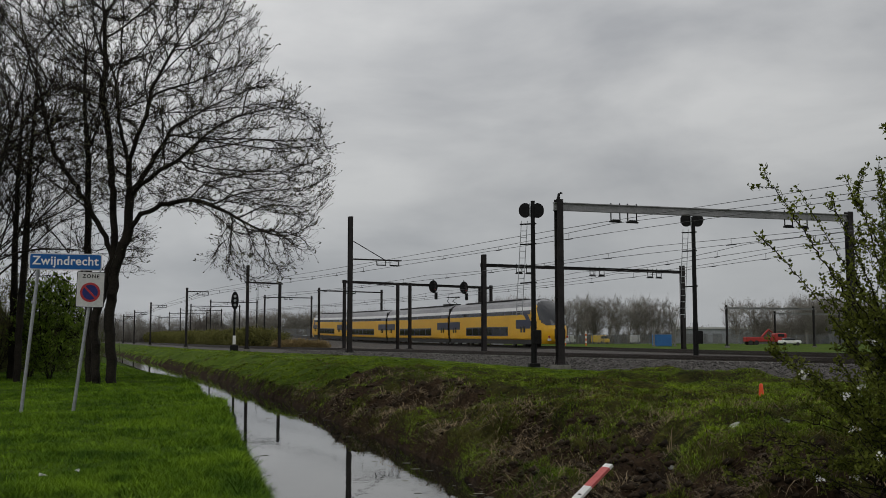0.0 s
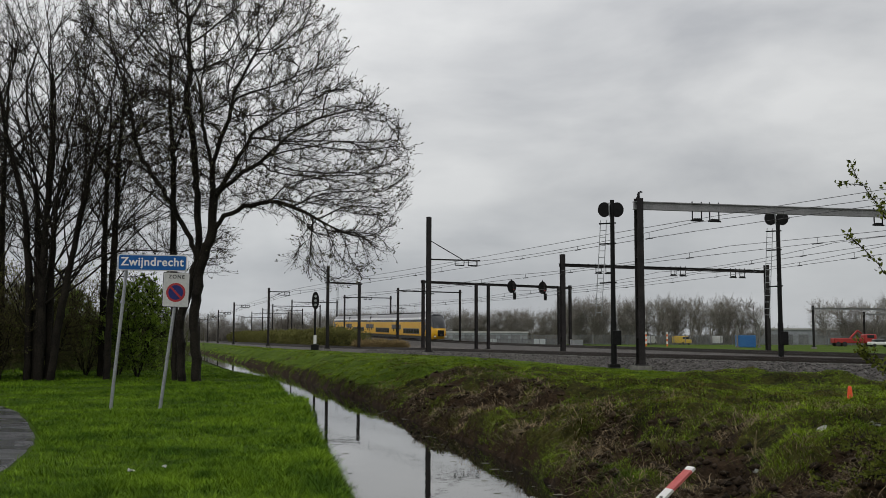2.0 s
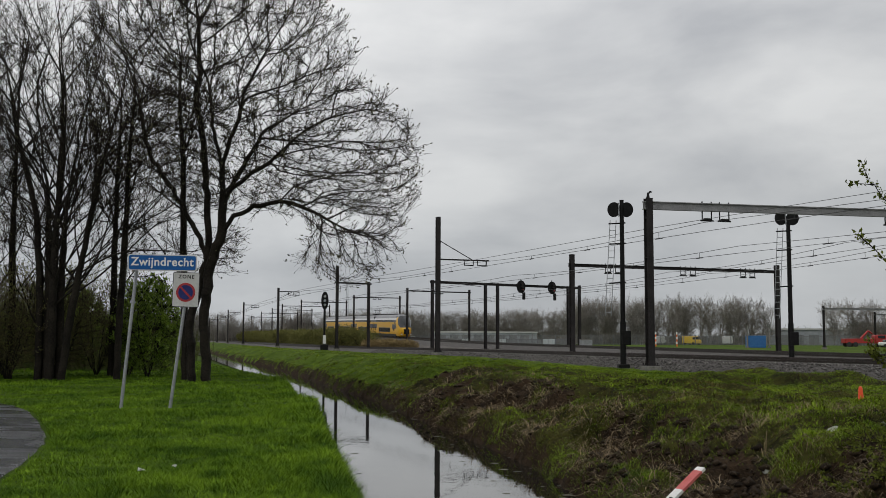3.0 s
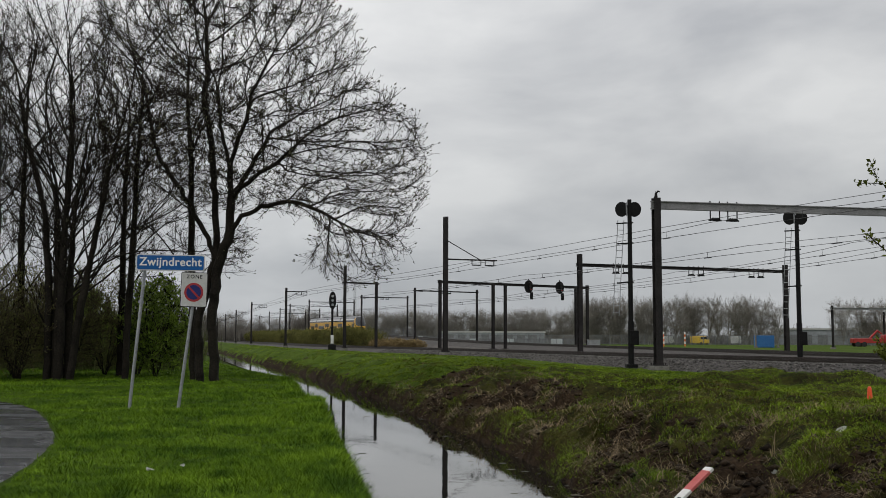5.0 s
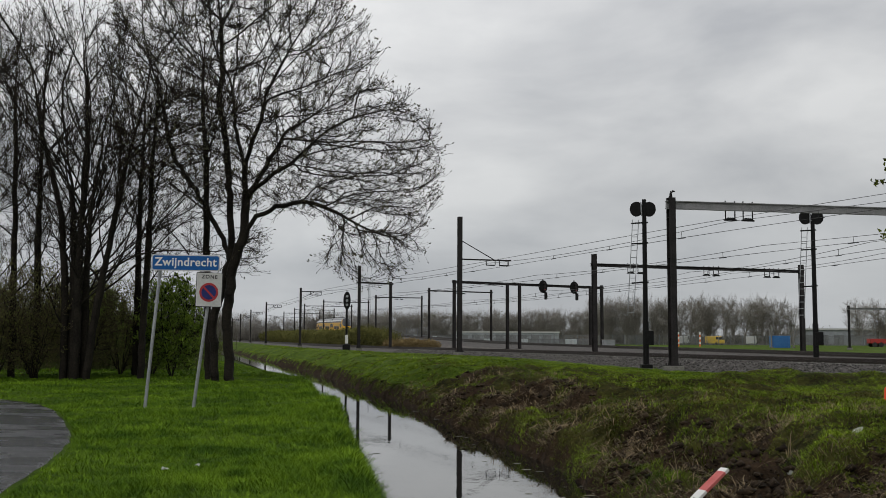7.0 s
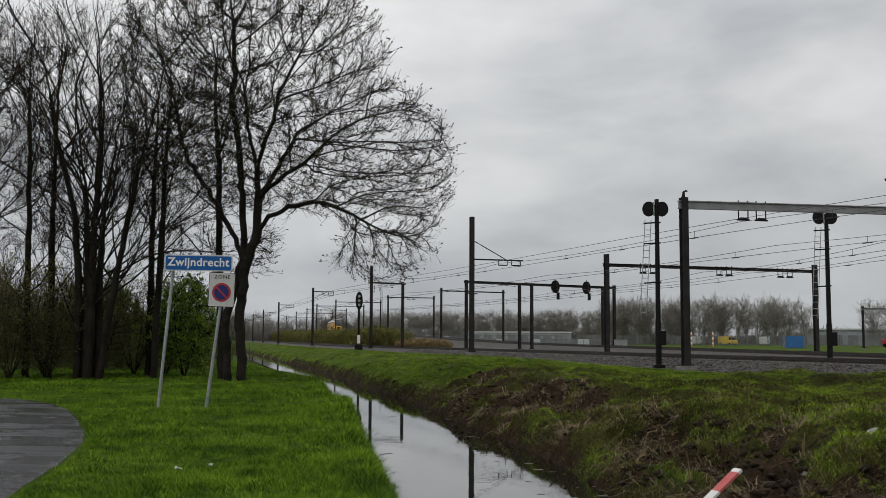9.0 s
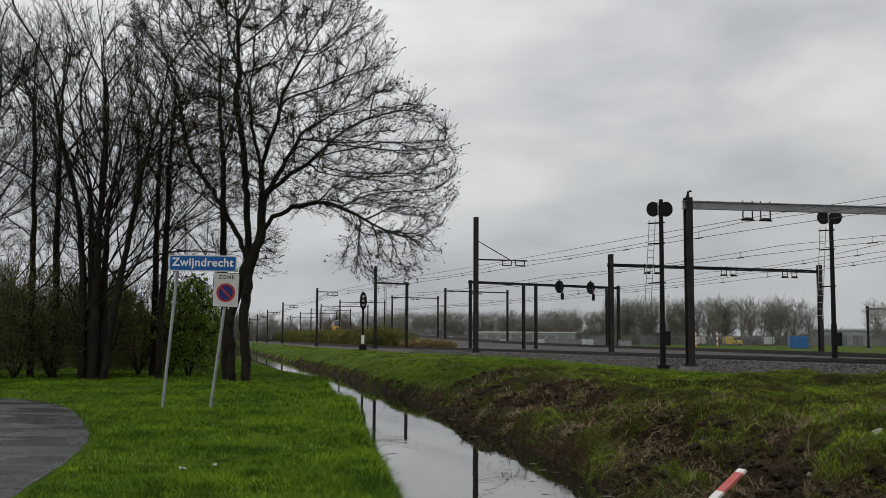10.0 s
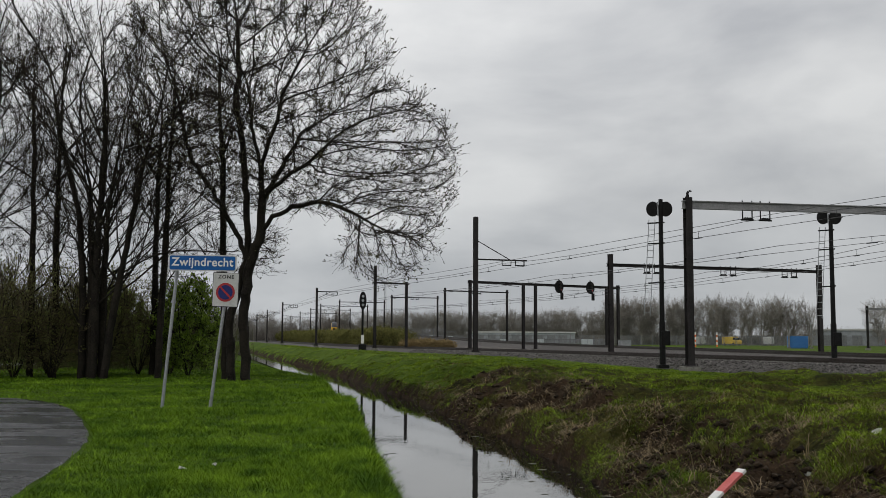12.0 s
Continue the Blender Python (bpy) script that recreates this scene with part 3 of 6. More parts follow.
def tall_signal(x, y, top, head_z):
    """A signal seen from behind: twin round boards, pole, ladder."""
    z0 = float(height(x, y)) + 0.1
    t = thing("railway_signal", pose(x, y, 0), "tall black railway signal with twin boards and grey ladder", "railway signal", "tall signals")
    bm = bmesh.new()
    rod(bm, (0, 0, z0), (0, 0, 2.6), 0.17, 0.17, 12)
    rod(bm, (0, 0, 2.6), (0, 0, top), 0.14, 0.12, 12)
    part("pole", bm, M_BLACK, t)
    bm = bmesh.new()
    box(bm, 0, 0, z0 + 0.1, 0.6, 0.6, 0.2, 0.02)
    part("base", bm, M_BLACK, t)
    bm = bmesh.new()
    box(bm, 0.16, 0, 1.7, 0.5, 0.4, 0.8, 0.04)
    part("relay_box", bm, M_BLACK, t)
    for sx in (-1, 1):
        bm = bmesh.new()
        disc(bm, (sx * 0.36 - 0.08, 0, head_z), 0.40, 0.10, k=28, sx=0.92, sz=1.05)
        part("backboard", bm, M_BLACK, t)
        bm = bmesh.new()
        for dz in (-0.22, 0.0, 0.22):
            disc(bm, (sx * 0.36 - 0.08, 0.16, head_z + dz), 0.11, 0.3, k=12)
        part("lamp_hoods", bm, M_BLACK, t)
    bm = bmesh.new()
    rod(bm, (-0.2, -0.09, head_z + 0.38), (-0.17, -0.09, head_z - 0.4), 0.04, k=6)
    part("cable_duct", bm, M_GALV, t, "pale grey duct")
    rung_ladder(t, -1.0, 2.9, -0.66, head_z - 0.6, 0.34, 0.38)
    for z in (head_z - 0.75, head_z - 1.9, head_z - 4.1):
        bm = bmesh.new()
        rod(bm, (-0.75, 0, z - 0.06), (0.2, 0, z), 0.045, k=6)
        part("stay", bm, M_BLACK, t)
    return t


tall_signal(12.15, 56.5, 9.45, 8.9)
tall_signal(23.1, 60.3, 8.75, 8.95)


def gantry_signal(f, s):
    """A signal board hung in the gantry."""
    t = thing("gantry_signal", gantry.matrix_basis @ pose(f, 0, 0), "black round signal board hung on a gantry", "railway signal", "gantry signals")
    bm = bmesh.new()
    disc(bm, (0, -0.35, 8.15), 0.8 * s, 0.1, k=24, sx=0.8, sz=1.0)
    part("backboard", bm, M_BLACK, t)
    for dz in (-0.38, 0.0, 0.38):
        bm = bmesh.new()
        disc(bm, (0.12, -0.5, 8.15 + dz), 0.15, 0.26, k=12)
        part("lamp_hood", bm, M_MAST, t)
    bm = bmesh.new()
    disc(bm, (0.12, -0.66, 7.78), 0.07, 0.04, k=10)
    part("lens", bm, M_RED, t, "small red lens")
    bm = bmesh.new()
    box(bm, 0.45, -0.3, 7.0, 0.3, 0.3, 0.9, 0.03)
    part("number_box", bm, M_BLACK, t)
    bm = bmesh.new()
    rod(bm, (0, -0.3, 9.1), (0, -0.3, 7.4), 0.06, k=6)
    part("hanger", bm, M_BLACK, t)
    return t


gantry_signal(12.6, 1.0)
gantry_signal(17.4, 1.0)


def small_signal(x, y):
    z0 = float(height(x, y))
    t = thing("track_signal", pose(x, y, 0, 0, 0, 8), "black oval trackside signal with white-ringed lamps", "railway signal")
    bm = bmesh.new()
    rod(bm, (0, 0, z0), (0, 0, 6.2), 0.13, k=10)
    part("pole", bm, M_BLACK, t)
    bm = bmesh.new()
    box(bm, 0, 0, z0 + 0.35, 0.9, 0.9, 0.7, 0.1)
    part("base", bm, M_BLACK, t)
    bm = bmesh.new()
    disc(bm, (0, -0.2, 6.0), 0.75, 0.12, k=28, sx=0.56, sz=1.4)
    part("backboard", bm, M_BLACK, t)
    for dz in (-0.5, 0, 0.5):
        bm = bmesh.new()
        disc(bm, (0, -0.33, 6.0 + dz), 0.15, 0.16, k=14)
        part("lamp", bm, M_GALV, t, "pale-ringed lamp")
    bm = bmesh.new()
    box(bm, 0, -0.16, 1.5, 0.34, 0.08, 1.0, 0.02)
    part("plate", bm, M_WHITE, t, "white marker plate")


small_signal(-9.4, 119.0)


def overhead_wires(table, zt, side, spans, z_contact, top_gap, name_label, feeders=()):
    """Contact wire and messenger along one track, with droppers."""
    t = thing("overhead_wires", Matrix(), name_label, "overhead wire", "overhead wires")
    cw, mw, dr = bmesh.new(), bmesh.new(), bmesh.new()
    extra = [bmesh.new() for _ in feeders]

    def at(y, z):
        s = float(slant(table, y))
        n = Vector((1, -s, 0)).normalized()
        base = float(along(zt, y)) if zt is not None else RAIL_Z
        return Vector((float(along(table, y)), y, base + z)) + n * side
    for a, b in zip(spans[:-1], spans[1:]):
        n = 8
        r = 0.013 + 0.00005 * max(0, a)
        for i in range(n):
            y0, y1 = a + (b - a) * i / n, a + (b - a) * (i + 1) / n
            f0, f1 = i / n, (i + 1) / n
            sag = lambda f: top_gap * (1 - 0.62 * 4 * f * (1 - f))
            rod(cw, at(y0, z_contact), at(y1, z_contact), r, k=4)
            rod(mw, at(y0, z_contact + sag(f0)), at(y1, z_contact + sag(f1)), r, k=4)
            if i in (1, 3, 5, 7):
                rod(dr, at(y0, z_contact - 0.05), at(y0, z_contact + sag(f0)), r * 0.9, k=4)
                rod(dr, at(y0 - 0.35, z_contact - 0.03), at(y0 + 0.35, z_contact - 0.03), r * 1.7, k=4)
            for e, (o, zz) in zip(extra, feeders):
                rod(e, at(y0, zz) + Vector((o, 0, 0)), at(y1, zz) + Vector((o, 0, 0)), r, k=4)
    part("contact_wire", cw, M_WIRE, t)
    part("messenger_wire", mw, M_WIRE, t)
    tagged(part("dropper_wire", dr, M_WIRE, t), kind="stuff")
    for e in extra:
        part("feeder_wire", e, M_WIRE, t)


overhead_wires(TRACK1, None, 0.0, [-40, 5, 56, 88, 112, 140, 194, 253, 301, 362, 440], 7.0, 0.5, "dark overhead contact wires with short droppers", [(-0.3, 7.62)])
overhead_wires(TRACK1, None, 4.2, [-40, 5, 58, 87, 123, 170, 217, 291], 6.1, 0.42, "dark overhead contact wires with short droppers")
overhead_wires(TRACK3, TRACK3_Z, 0.0, [-40, 5, 60, 88, 127, 168, 217, 291, 347, 402, 472, 560], 6.2, 0.5, "dark overhead contact wires with short droppers")
overhead_wires(TRACK3, TRACK3_Z, 4.2, [-40, 5, 61, 89, 130, 171, 218, 293, 349, 404, 474, 560], 6.2, 0.5, "dark overhead contact wires with short droppers")


# ---- the train: four double-deck coaches ----
CAR = 26.9


COACHES = []


def build_train():
    train = thing("train", Matrix(), "yellow and navy double-deck electric train", "train")
    half = 1.4

    def shell(name, mat, profile, y0, y1, parent, sx=1, label="", nose=None):
        bm = bmesh.new()
        rows = []
        for yy, f, dz in ([(y0, 1, 0), (y1, 1, 0)] if nose is None else nose):
            rows.append([bm.verts.new((sx * px * f, yy, pz + dz * max(0, (pz - 2.0) / 2.6))) for px, pz in profile])
        for a, b in zip(rows[:-1], rows[1:]):
            for i in range(len(profile) - 1):
                bm.faces.new((a[i], a[i + 1], b[i + 1], b[i]))
        return part(name, bm, mat, parent, label, smooth=False)

    for c in range(4):
        # the end nearer to the viewer is at y = 0 of the train, the leading end at 4 * CAR
        y0, y1 = c * CAR + 0.35, (c + 1) * CAR - 0.35
        if c == 0:
            y0 = 2.9
        if c == 3:
            y1 -= 3.5
        body = part("coach", box(bmesh.new(), 0, (y0 + y1) / 2, 0.52, 2.5, y1 - y0, 0.5), M_UNDER, train)
        COACHES.append(body)
        for sx in (-1, 1):
            shell("lower_side", M_YELLOW, [(1.3, 0.72), (1.38, 0.86), (1.4, 1.2), (1.4, 2.55)], y0, y1, body, sx)
            shell("upper_side", M_YELLOW, [(1.4, 2.55), (1.4, 3.12)], y0, y1, body, sx)
            shell("window_band", M_NAVY, [(1.402, 3.12), (1.36, 3.52)], y0, y1, body, sx, "navy band under the roof")
            shell("cantrail", M_TWHITE, [(1.36, 3.52), (1.26, 3.86)], y0, y1, body, sx, "white strip below the roof")
            shell("roof_side", M_TROOF, [(1.26, 3.86), (1.0, 4.3), (0.6, 4.58), (0.0, 4.66)], y0, y1, body, sx)
            # one long lower-deck window strip, split into panes
            wa, wb = y0 + (y1 - y0) * 0.24, y0 + (y1 - y0) * 0.76
            bm = bmesh.new()
            box(bm, sx * 1.405, (wa + wb) / 2, 1.52, 0.03, wb - wa, 0.92, 0.012)
            strip = part("window_strip", bm, M_NAVY, body, "dark navy window strip")
            for k in range(6):
                bm = bmesh.new()
                ww = (wb - wa) / 6
                box(bm, sx * 1.424, wa + ww * (k + 0.5), 1.52, 0.02, ww * 0.9, 0.72, 0.008)
                part("pane", bm, M_GLASS, strip)
            for k in range(9):
                bm = bmesh.new()
                ww = (y1 - y0) * 0.8 / 9
                box(bm, sx * 1.385, y0 + (y1 - y0) * 0.1 + ww * (k + 0.5), 3.32, 0.05, ww * 0.86, 0.30, 0.008)
                part("pane", bm, M_GLASS, body)
            # vestibules: navy upper panels at both ends, doors below
            for f0, f1 in ((0.0, 0.15), (0.85, 1.0)):
                pa, pb = y0 + (y1 - y0) * f0, y0 + (y1 - y0) * f1
                bm = bmesh.new()
                box(bm, sx * 1.407, (pa + pb) / 2, 2.2, 0.035, pb - pa, 0.86, 0.012)
                part("vestibule_panel", bm, M_NAVY, body, "navy vestibule panel")
                bm = bmesh.new()
                box(bm, sx * 1.405, (pa + pb) / 2, 1.45, 0.03, 1.5, 1.3, 0.012)
                door = part("door", bm, M_YELLOW, body)
                for q in (-0.36, 0.36):
                    bm = bmesh.new()
                    box(bm, sx * 1.424, (pa + pb) / 2 + q, 1.7, 0.015, 0.45, 0.6, 0.006)
                    part("pane", bm, M_GLASS, door)
        bm = bmesh.new()
        box(bm, 0, (y0 + y1) / 2, 4.68, 1.3, (y1 - y0) * 0.72, 0.14, 0.05)
        part("roof_duct", bm, M_UNDER, body, "dark roof duct")
        # ends and gangways
        bm = bmesh.new()
        for e in (y0, y1):
            box(bm, 0, e, 2.4, 2.5, 0.06, 3.7)
        part("end_wall", bm, M_UNDER, body)
        if c < 3:
            bm = bmesh.new()
            for k in range(5):
                box(bm, 0, y1 + 0.07 + 0.14 * k, 2.35, 2.3 - 0.14 * (k % 2), 0.1, 3.5)
            part("gangway_bellows", bm, M_BLACK, body, "black rubber bellows")
        for e in ((y0 + 3.2) if c else 7.0, y1 - 3.2):
            bm = bmesh.new()
            box(bm, 0, e, 0.55, 2.2, 3.2, 0.35, 0.05)
            bogie = part("bogie", bm, M_UNDER, body)
            for dy in (-1.25, 1.25):
                for sx in (-1, 1):
                    bm = bmesh.new()
                    rod(bm, (sx * 0.68, e + dy, 0.46), (sx * 0.82, e + dy, 0.46), 0.46, k=18)
                    part("wheel", bm, M_RAIL, bogie)
        # cab ends
        if c in (0, 3):
            s = -1 if c == 0 else 1
            e = y0 if c == 0 else y1
            # the nose: at each height a rounded plan, deepest at the buffers, raked back above
            lie = ((0.32, 3.0), (0.6, 3.5), (1.1, 3.72), (1.7, 3.68), (2.1, 3.5), (2.6, 3.1), (3.1, 2.6), (3.6, 1.95), (4.0, 1.3), (4.3, 0.7), (4.5, 0.25), (4.62, 0.02))
            zs = np.linspace(0.32, 4.62, 36)
            deep = np.interp(zs, *zip(*lie))
            wide = half * np.interp(zs, (0.32, 0.8, 1.3, 3.1, 3.6, 4.0, 4.35, 4.62), (0.86, 0.97, 1.0, 1.0, 0.96, 0.86, 0.68, 0.10))
            us = np.linspace(-1, 1, 33)

            def face(j, i, off=0.0):
                a = us[i] * math.pi / 2
                return (math.copysign(abs(math.sin(a)) ** 0.8, a) * (wide[j] + off), e + s * (deep[j] * max(0.0, math.cos(a)) ** 0.75 + off), zs[j] + off * 0.6)

            def glazed(j, i):
                u, z = abs(us[i]), zs[j]
                return z > 1.95 and z < 4.3 and (u / 0.70) ** 4 + ((z - 3.1) / 1.18) ** 4 < 1
            shells = ((lambda j, i: True, 0.0, "cab_nose", M_YELLOW, ""), (glazed, 0.02, "windscreen", M_GLASS, "large dark raked windscreen"), (lambda j, i: zs[j] > 4.0 and not glazed(j, i), 0.012, "cab_roof", M_TROOF, "grey cab roof"))
            for test, off, name, mat, label in shells:
                bm = bmesh.new()
                grid = {}
                for j in range(len(zs) - 1):
                    for i in range(len(us) - 1):
                        if test(j, i):
                            corners = ((j, i), (j, i + 1), (j + 1, i + 1), (j + 1, i))
                            for q in corners:
                                if q not in grid:
                                    grid[q] = bm.verts.new(face(*q, off))
                            bm.faces.new([grid[q] for q in corners])
                part(name, bm, mat, body, label, smooth=True)
            for sx in (-1, 1):
                bm = bmesh.new()
                # a navy blaze leans back from the cab up to the roof band
                ys = [e - s * q for q in (0.2, -0.7, 0.9, 1.9)]
                vs = [bm.verts.new((sx * (1.415 + dx), yy, zz)) for dx in (-0.03, 0.0) for yy, zz in zip(ys, (2.0, 2.0, 3.3, 3.3))]
                for f in ((0, 1, 2, 3), (4, 5, 6, 7), (0, 1, 5, 4), (1, 2, 6, 5), (2, 3, 7, 6), (3, 0, 4, 7)):
                    bm.faces.new([vs[k] for k in f])
                part("cab_blaze", bm, M_NAVY, body, "slanting navy blaze beside the cab")
                bm = bmesh.new()
                box(bm, sx * 0.88, e + s * 3.22, 0.72, 0.36, 0.16, 0.22, 0.05)
                part("lamp_cluster", bm, M_TWHITE, body, "pale lamp cluster")
                bm = bmesh.new()
                disc(bm, (sx * 0.92, e + s * 3.24, 1.0), 0.09, 0.14, k=14)
                part("tail_lamp", bm, M_RED, body)
            bm = bmesh.new()
            box(bm, 0, e + s * 3.62, 1.25, 1.05, 0.3, 1.0, 0.1)
            part("coupler_recess", bm, M_BLACK, body, "black coupler recess")
            bm = bmesh.new()
            rod(bm, (0, e + s * 3.7, 1.0), (0, e + s * 4.1, 1.0), 0.16, 0.2, 8)
            part("coupler", bm, M_UNDER, body)
        if c in (1,):
            bm = bmesh.new()
            z = 4.7
            yy = y0 + 2.6
            box(bm, 0, yy, z + 0.1, 1.6, 2.0, 0.12, 0.02)
            for sx in (-1, 1):
                rod(bm, (sx * 0.45, yy - 0.8, z + 0.15), (sx * 0.35, yy + 0.7, z + 0.55), 0.04, k=6)
                rod(bm, (sx * 0.35, yy + 0.7, z + 0.55), (sx * 0.5, yy - 0.5, z + 0.95), 0.035, k=6)
            rod(bm, (-0.85, yy - 0.5, z + 0.97), (0.85, yy - 0.5, z + 0.97), 0.05, k=6)
            part("pantograph", bm, M_BLACK, body)
    return train


TRAIN = build_train()


def train_pose(y):
    """The train with its tail end at y along the far track."""
    x, z = float(along(TRACK3, y)), float(along(TRACK3_Z, y))
    yb = y + 104
    xb, zb = float(along(TRACK3, yb)), float(along(TRACK3_Z, yb))
    turn = -math.degrees(math.atan2(xb - x, yb - y))
    climb = math.degrees(math.atan2(zb - z, math.hypot(xb - x, yb - y)))
    return pose(x, y, z, climb, 0, turn)


def coach_pose(y, c):
    """Coach c of the train whose tail stands at y: its two ends rest on the curve of the track."""
    for k in range(c + 1):
        ya, y = y, y + CAR / math.hypot(1, float(slant(TRACK3, y + CAR / 2)))
    a = Vector((float(along(TRACK3, ya)), ya, float(along(TRACK3_Z, ya))))
    d = Vector((float(along(TRACK3, y)), y, float(along(TRACK3_Z, y)))) - a
    turn = -math.degrees(math.atan2(d.x, d.y))
    climb = math.degrees(math.atan2(d.z, math.hypot(d.x, d.y)))
    return pose(*a, climb, 0, turn) @ Matrix.Translation((0, -c * CAR, 0))



# ---- trees ----
from mathutils.kdtree import KDTree

def grow(stems, targets, stride, reach, kill, rounds, droop=0.0, seed=1):
    """Branches that grow from the stems towards the targets. Returns nodes and their parents."""
    rng = np.random.default_rng(seed)
    nodes, parent = [], []
    for line, root in stems:
        prev = root
        pts = [Vector(p) for p in line]
        for a, b in zip(pts[:-1], pts[1:]):
            n = max(1, int((b - a).length / stride))
            for i in range(n):
                if prev is not None and i == 0 and root is not None and a is pts[0]:
                    d = [(Vector(q) - a).length for q in nodes]
                    prev = int(np.argmin(d))
                    root = None
                    continue
                c = a.lerp(b, i / n)
                c = c + Vector(rng.normal(0, stride * 0.10, 3)) * (0 if prev is None else 1)
                nodes.append(np.array(c))
                parent.append(-1 if prev is None else prev)
                prev = len(nodes) - 1
    live = np.array(targets)
    for _ in range(rounds):
        if len(live) < 5:
            break
        tree = KDTree(len(nodes))
        for i, q in enumerate(nodes):
            tree.insert(q, i)
        tree.balance()
        pull, keep = {}, np.ones(len(live), bool)
        for j, q in enumerate(live):
            _, i, d = tree.find(q)
            if d < kill:
                keep[j] = False
            elif d < reach:
                v = (q - nodes[i]) / d
                pull[i] = pull.get(i, 0) + v
        live = live[keep]
        if not pull:
            reach *= 1.4
            continue
        for i, v in pull.items():
            v = v / (np.linalg.norm(v) + 1e-6) + rng.normal(0, 0.10, 3)
            v[2] -= droop
            if parent[i] >= 0:
                w = nodes[i] - nodes[parent[i]]
                v = v + 0.85 * w / (np.linalg.norm(w) + 1e-6)
            nodes.append(nodes[i] + stride * v / np.linalg.norm(v))
            parent.append(i)
    return np.array(nodes), np.array(parent)


def branch_mesh(name, nodes, parent, tip, power, mat, sides=5, max_r=9.0, twigs=0, twig_len=0.4, twig_r=0.006, seed=3, hang=0.25):
    """Tapered round branches, and fine twigs at the young ends."""
    rng = np.random.default_rng(seed)
    n = len(nodes)
    area = np.zeros(n)
    kids = np.zeros(n, int)
    np.add.at(kids, parent[parent >= 0], 1)
    for i in range(n - 1, -1, -1):
        if area[i] == 0:
            area[i] = tip ** power
        if parent[i] >= 0:
            area[parent[i]] += area[i]
    rad = np.minimum(area ** (1 / power), max_r)
    has = parent >= 0
    b, a = nodes[has], nodes[parent[has]]
    rb, ra = rad[has], rad[parent[has]]
    ra = np.minimum(ra, rb * 1.5)
    d = b - a
    d /= np.linalg.norm(d, axis=1, keepdims=True) + 1e-9
    ref = np.where(np.abs(d[:, 2:3]) < 0.9, [[0, 0, 1.0]], [[1.0, 0, 0]])
    u = np.cross(d, ref)
    u /= np.linalg.norm(u, axis=1, keepdims=True)
    w = np.cross(d, u)
    V, F, base = [], [], 0
    th = 2 * np.pi * np.arange(sides) / sides
    ring = np.cos(th)[None, :, None] * u[:, None] + np.sin(th)[None, :, None] * w[:, None]
    va = (a - d * ra[:, None] * 0.3)[:, None] + ring * ra[:, None, None]
    vb = (b + d * rb[:, None] * 0.3)[:, None] + ring * rb[:, None, None]
    m = len(a)
    V = np.concatenate([va, vb], 1).reshape(-1, 3)
    k = np.arange(m)[:, None] * 2 * sides
    j = np.arange(sides)[None]
    F = np.stack([k + j, k + (j + 1) % sides, k + sides + (j + 1) % sides, k + sides + j], -1).reshape(-1, 4)
    me = quick_mesh(name, V, F, mat, smooth=True)
    fine = None
    if twigs:
        young = np.where(has & (rad < tip * 2.6))[0]
        pick = rng.choice(young, twigs)
        p0 = nodes[pick]
        dirn = nodes[pick] - nodes[parent[pick]]
        dirn /= np.linalg.norm(dirn, axis=1, keepdims=True) + 1e-9
        q = dirn * 1.0 + rng.normal(0, 0.42, (twigs, 3))
        q[:, 2] += 0.1 - hang * rng.random(twigs)
        q /= np.linalg.norm(q, axis=1, keepdims=True)
        ln = twig_len * (0.4 + rng.random(twigs))[:, None]
        p1 = p0 + q * ln * 0.55
        q2 = q + rng.normal(0, 0.25, (twigs, 3))
        q2[:, 2] += 0.6
        p2 = p1 + q2 / np.linalg.norm(q2, axis=1, keepdims=True) * ln * 0.45
        s1 = np.cross(q, rng.normal(0, 1, (twigs, 3)))
        s1 /= np.linalg.norm(s1, axis=1, keepdims=True) + 1e-9
        s2 = np.cross(q, s1)
        rr = twig_r * (0.7 + 0.6 * rng.random(twigs))[:, None]
        TV, TF = [], []
        pts = []
        for c, r in ((p0, 1.0), (p1, 0.8), (p2, 0.9)):
            for ang in (0, 2.1, 4.2):
                pts.append(c + (np.cos(ang) * s1 + np.sin(ang) * s2) * rr * r)
        TV = np.stack(pts, 1).reshape(-1, 3)
        k = np.arange(twigs)[:, None] * 9
        fs = []
        for lvl in (0, 3):
            for jj in range(3):
                fs.append(np.stack([k + lvl + jj, k + lvl + (jj + 1) % 3, k + lvl + 3 + (jj + 1) % 3, k + lvl + 3 + jj], -1).reshape(-1, 4))
        fine = (TV, np.concatenate(fs), p2, q2)
    return me, fine


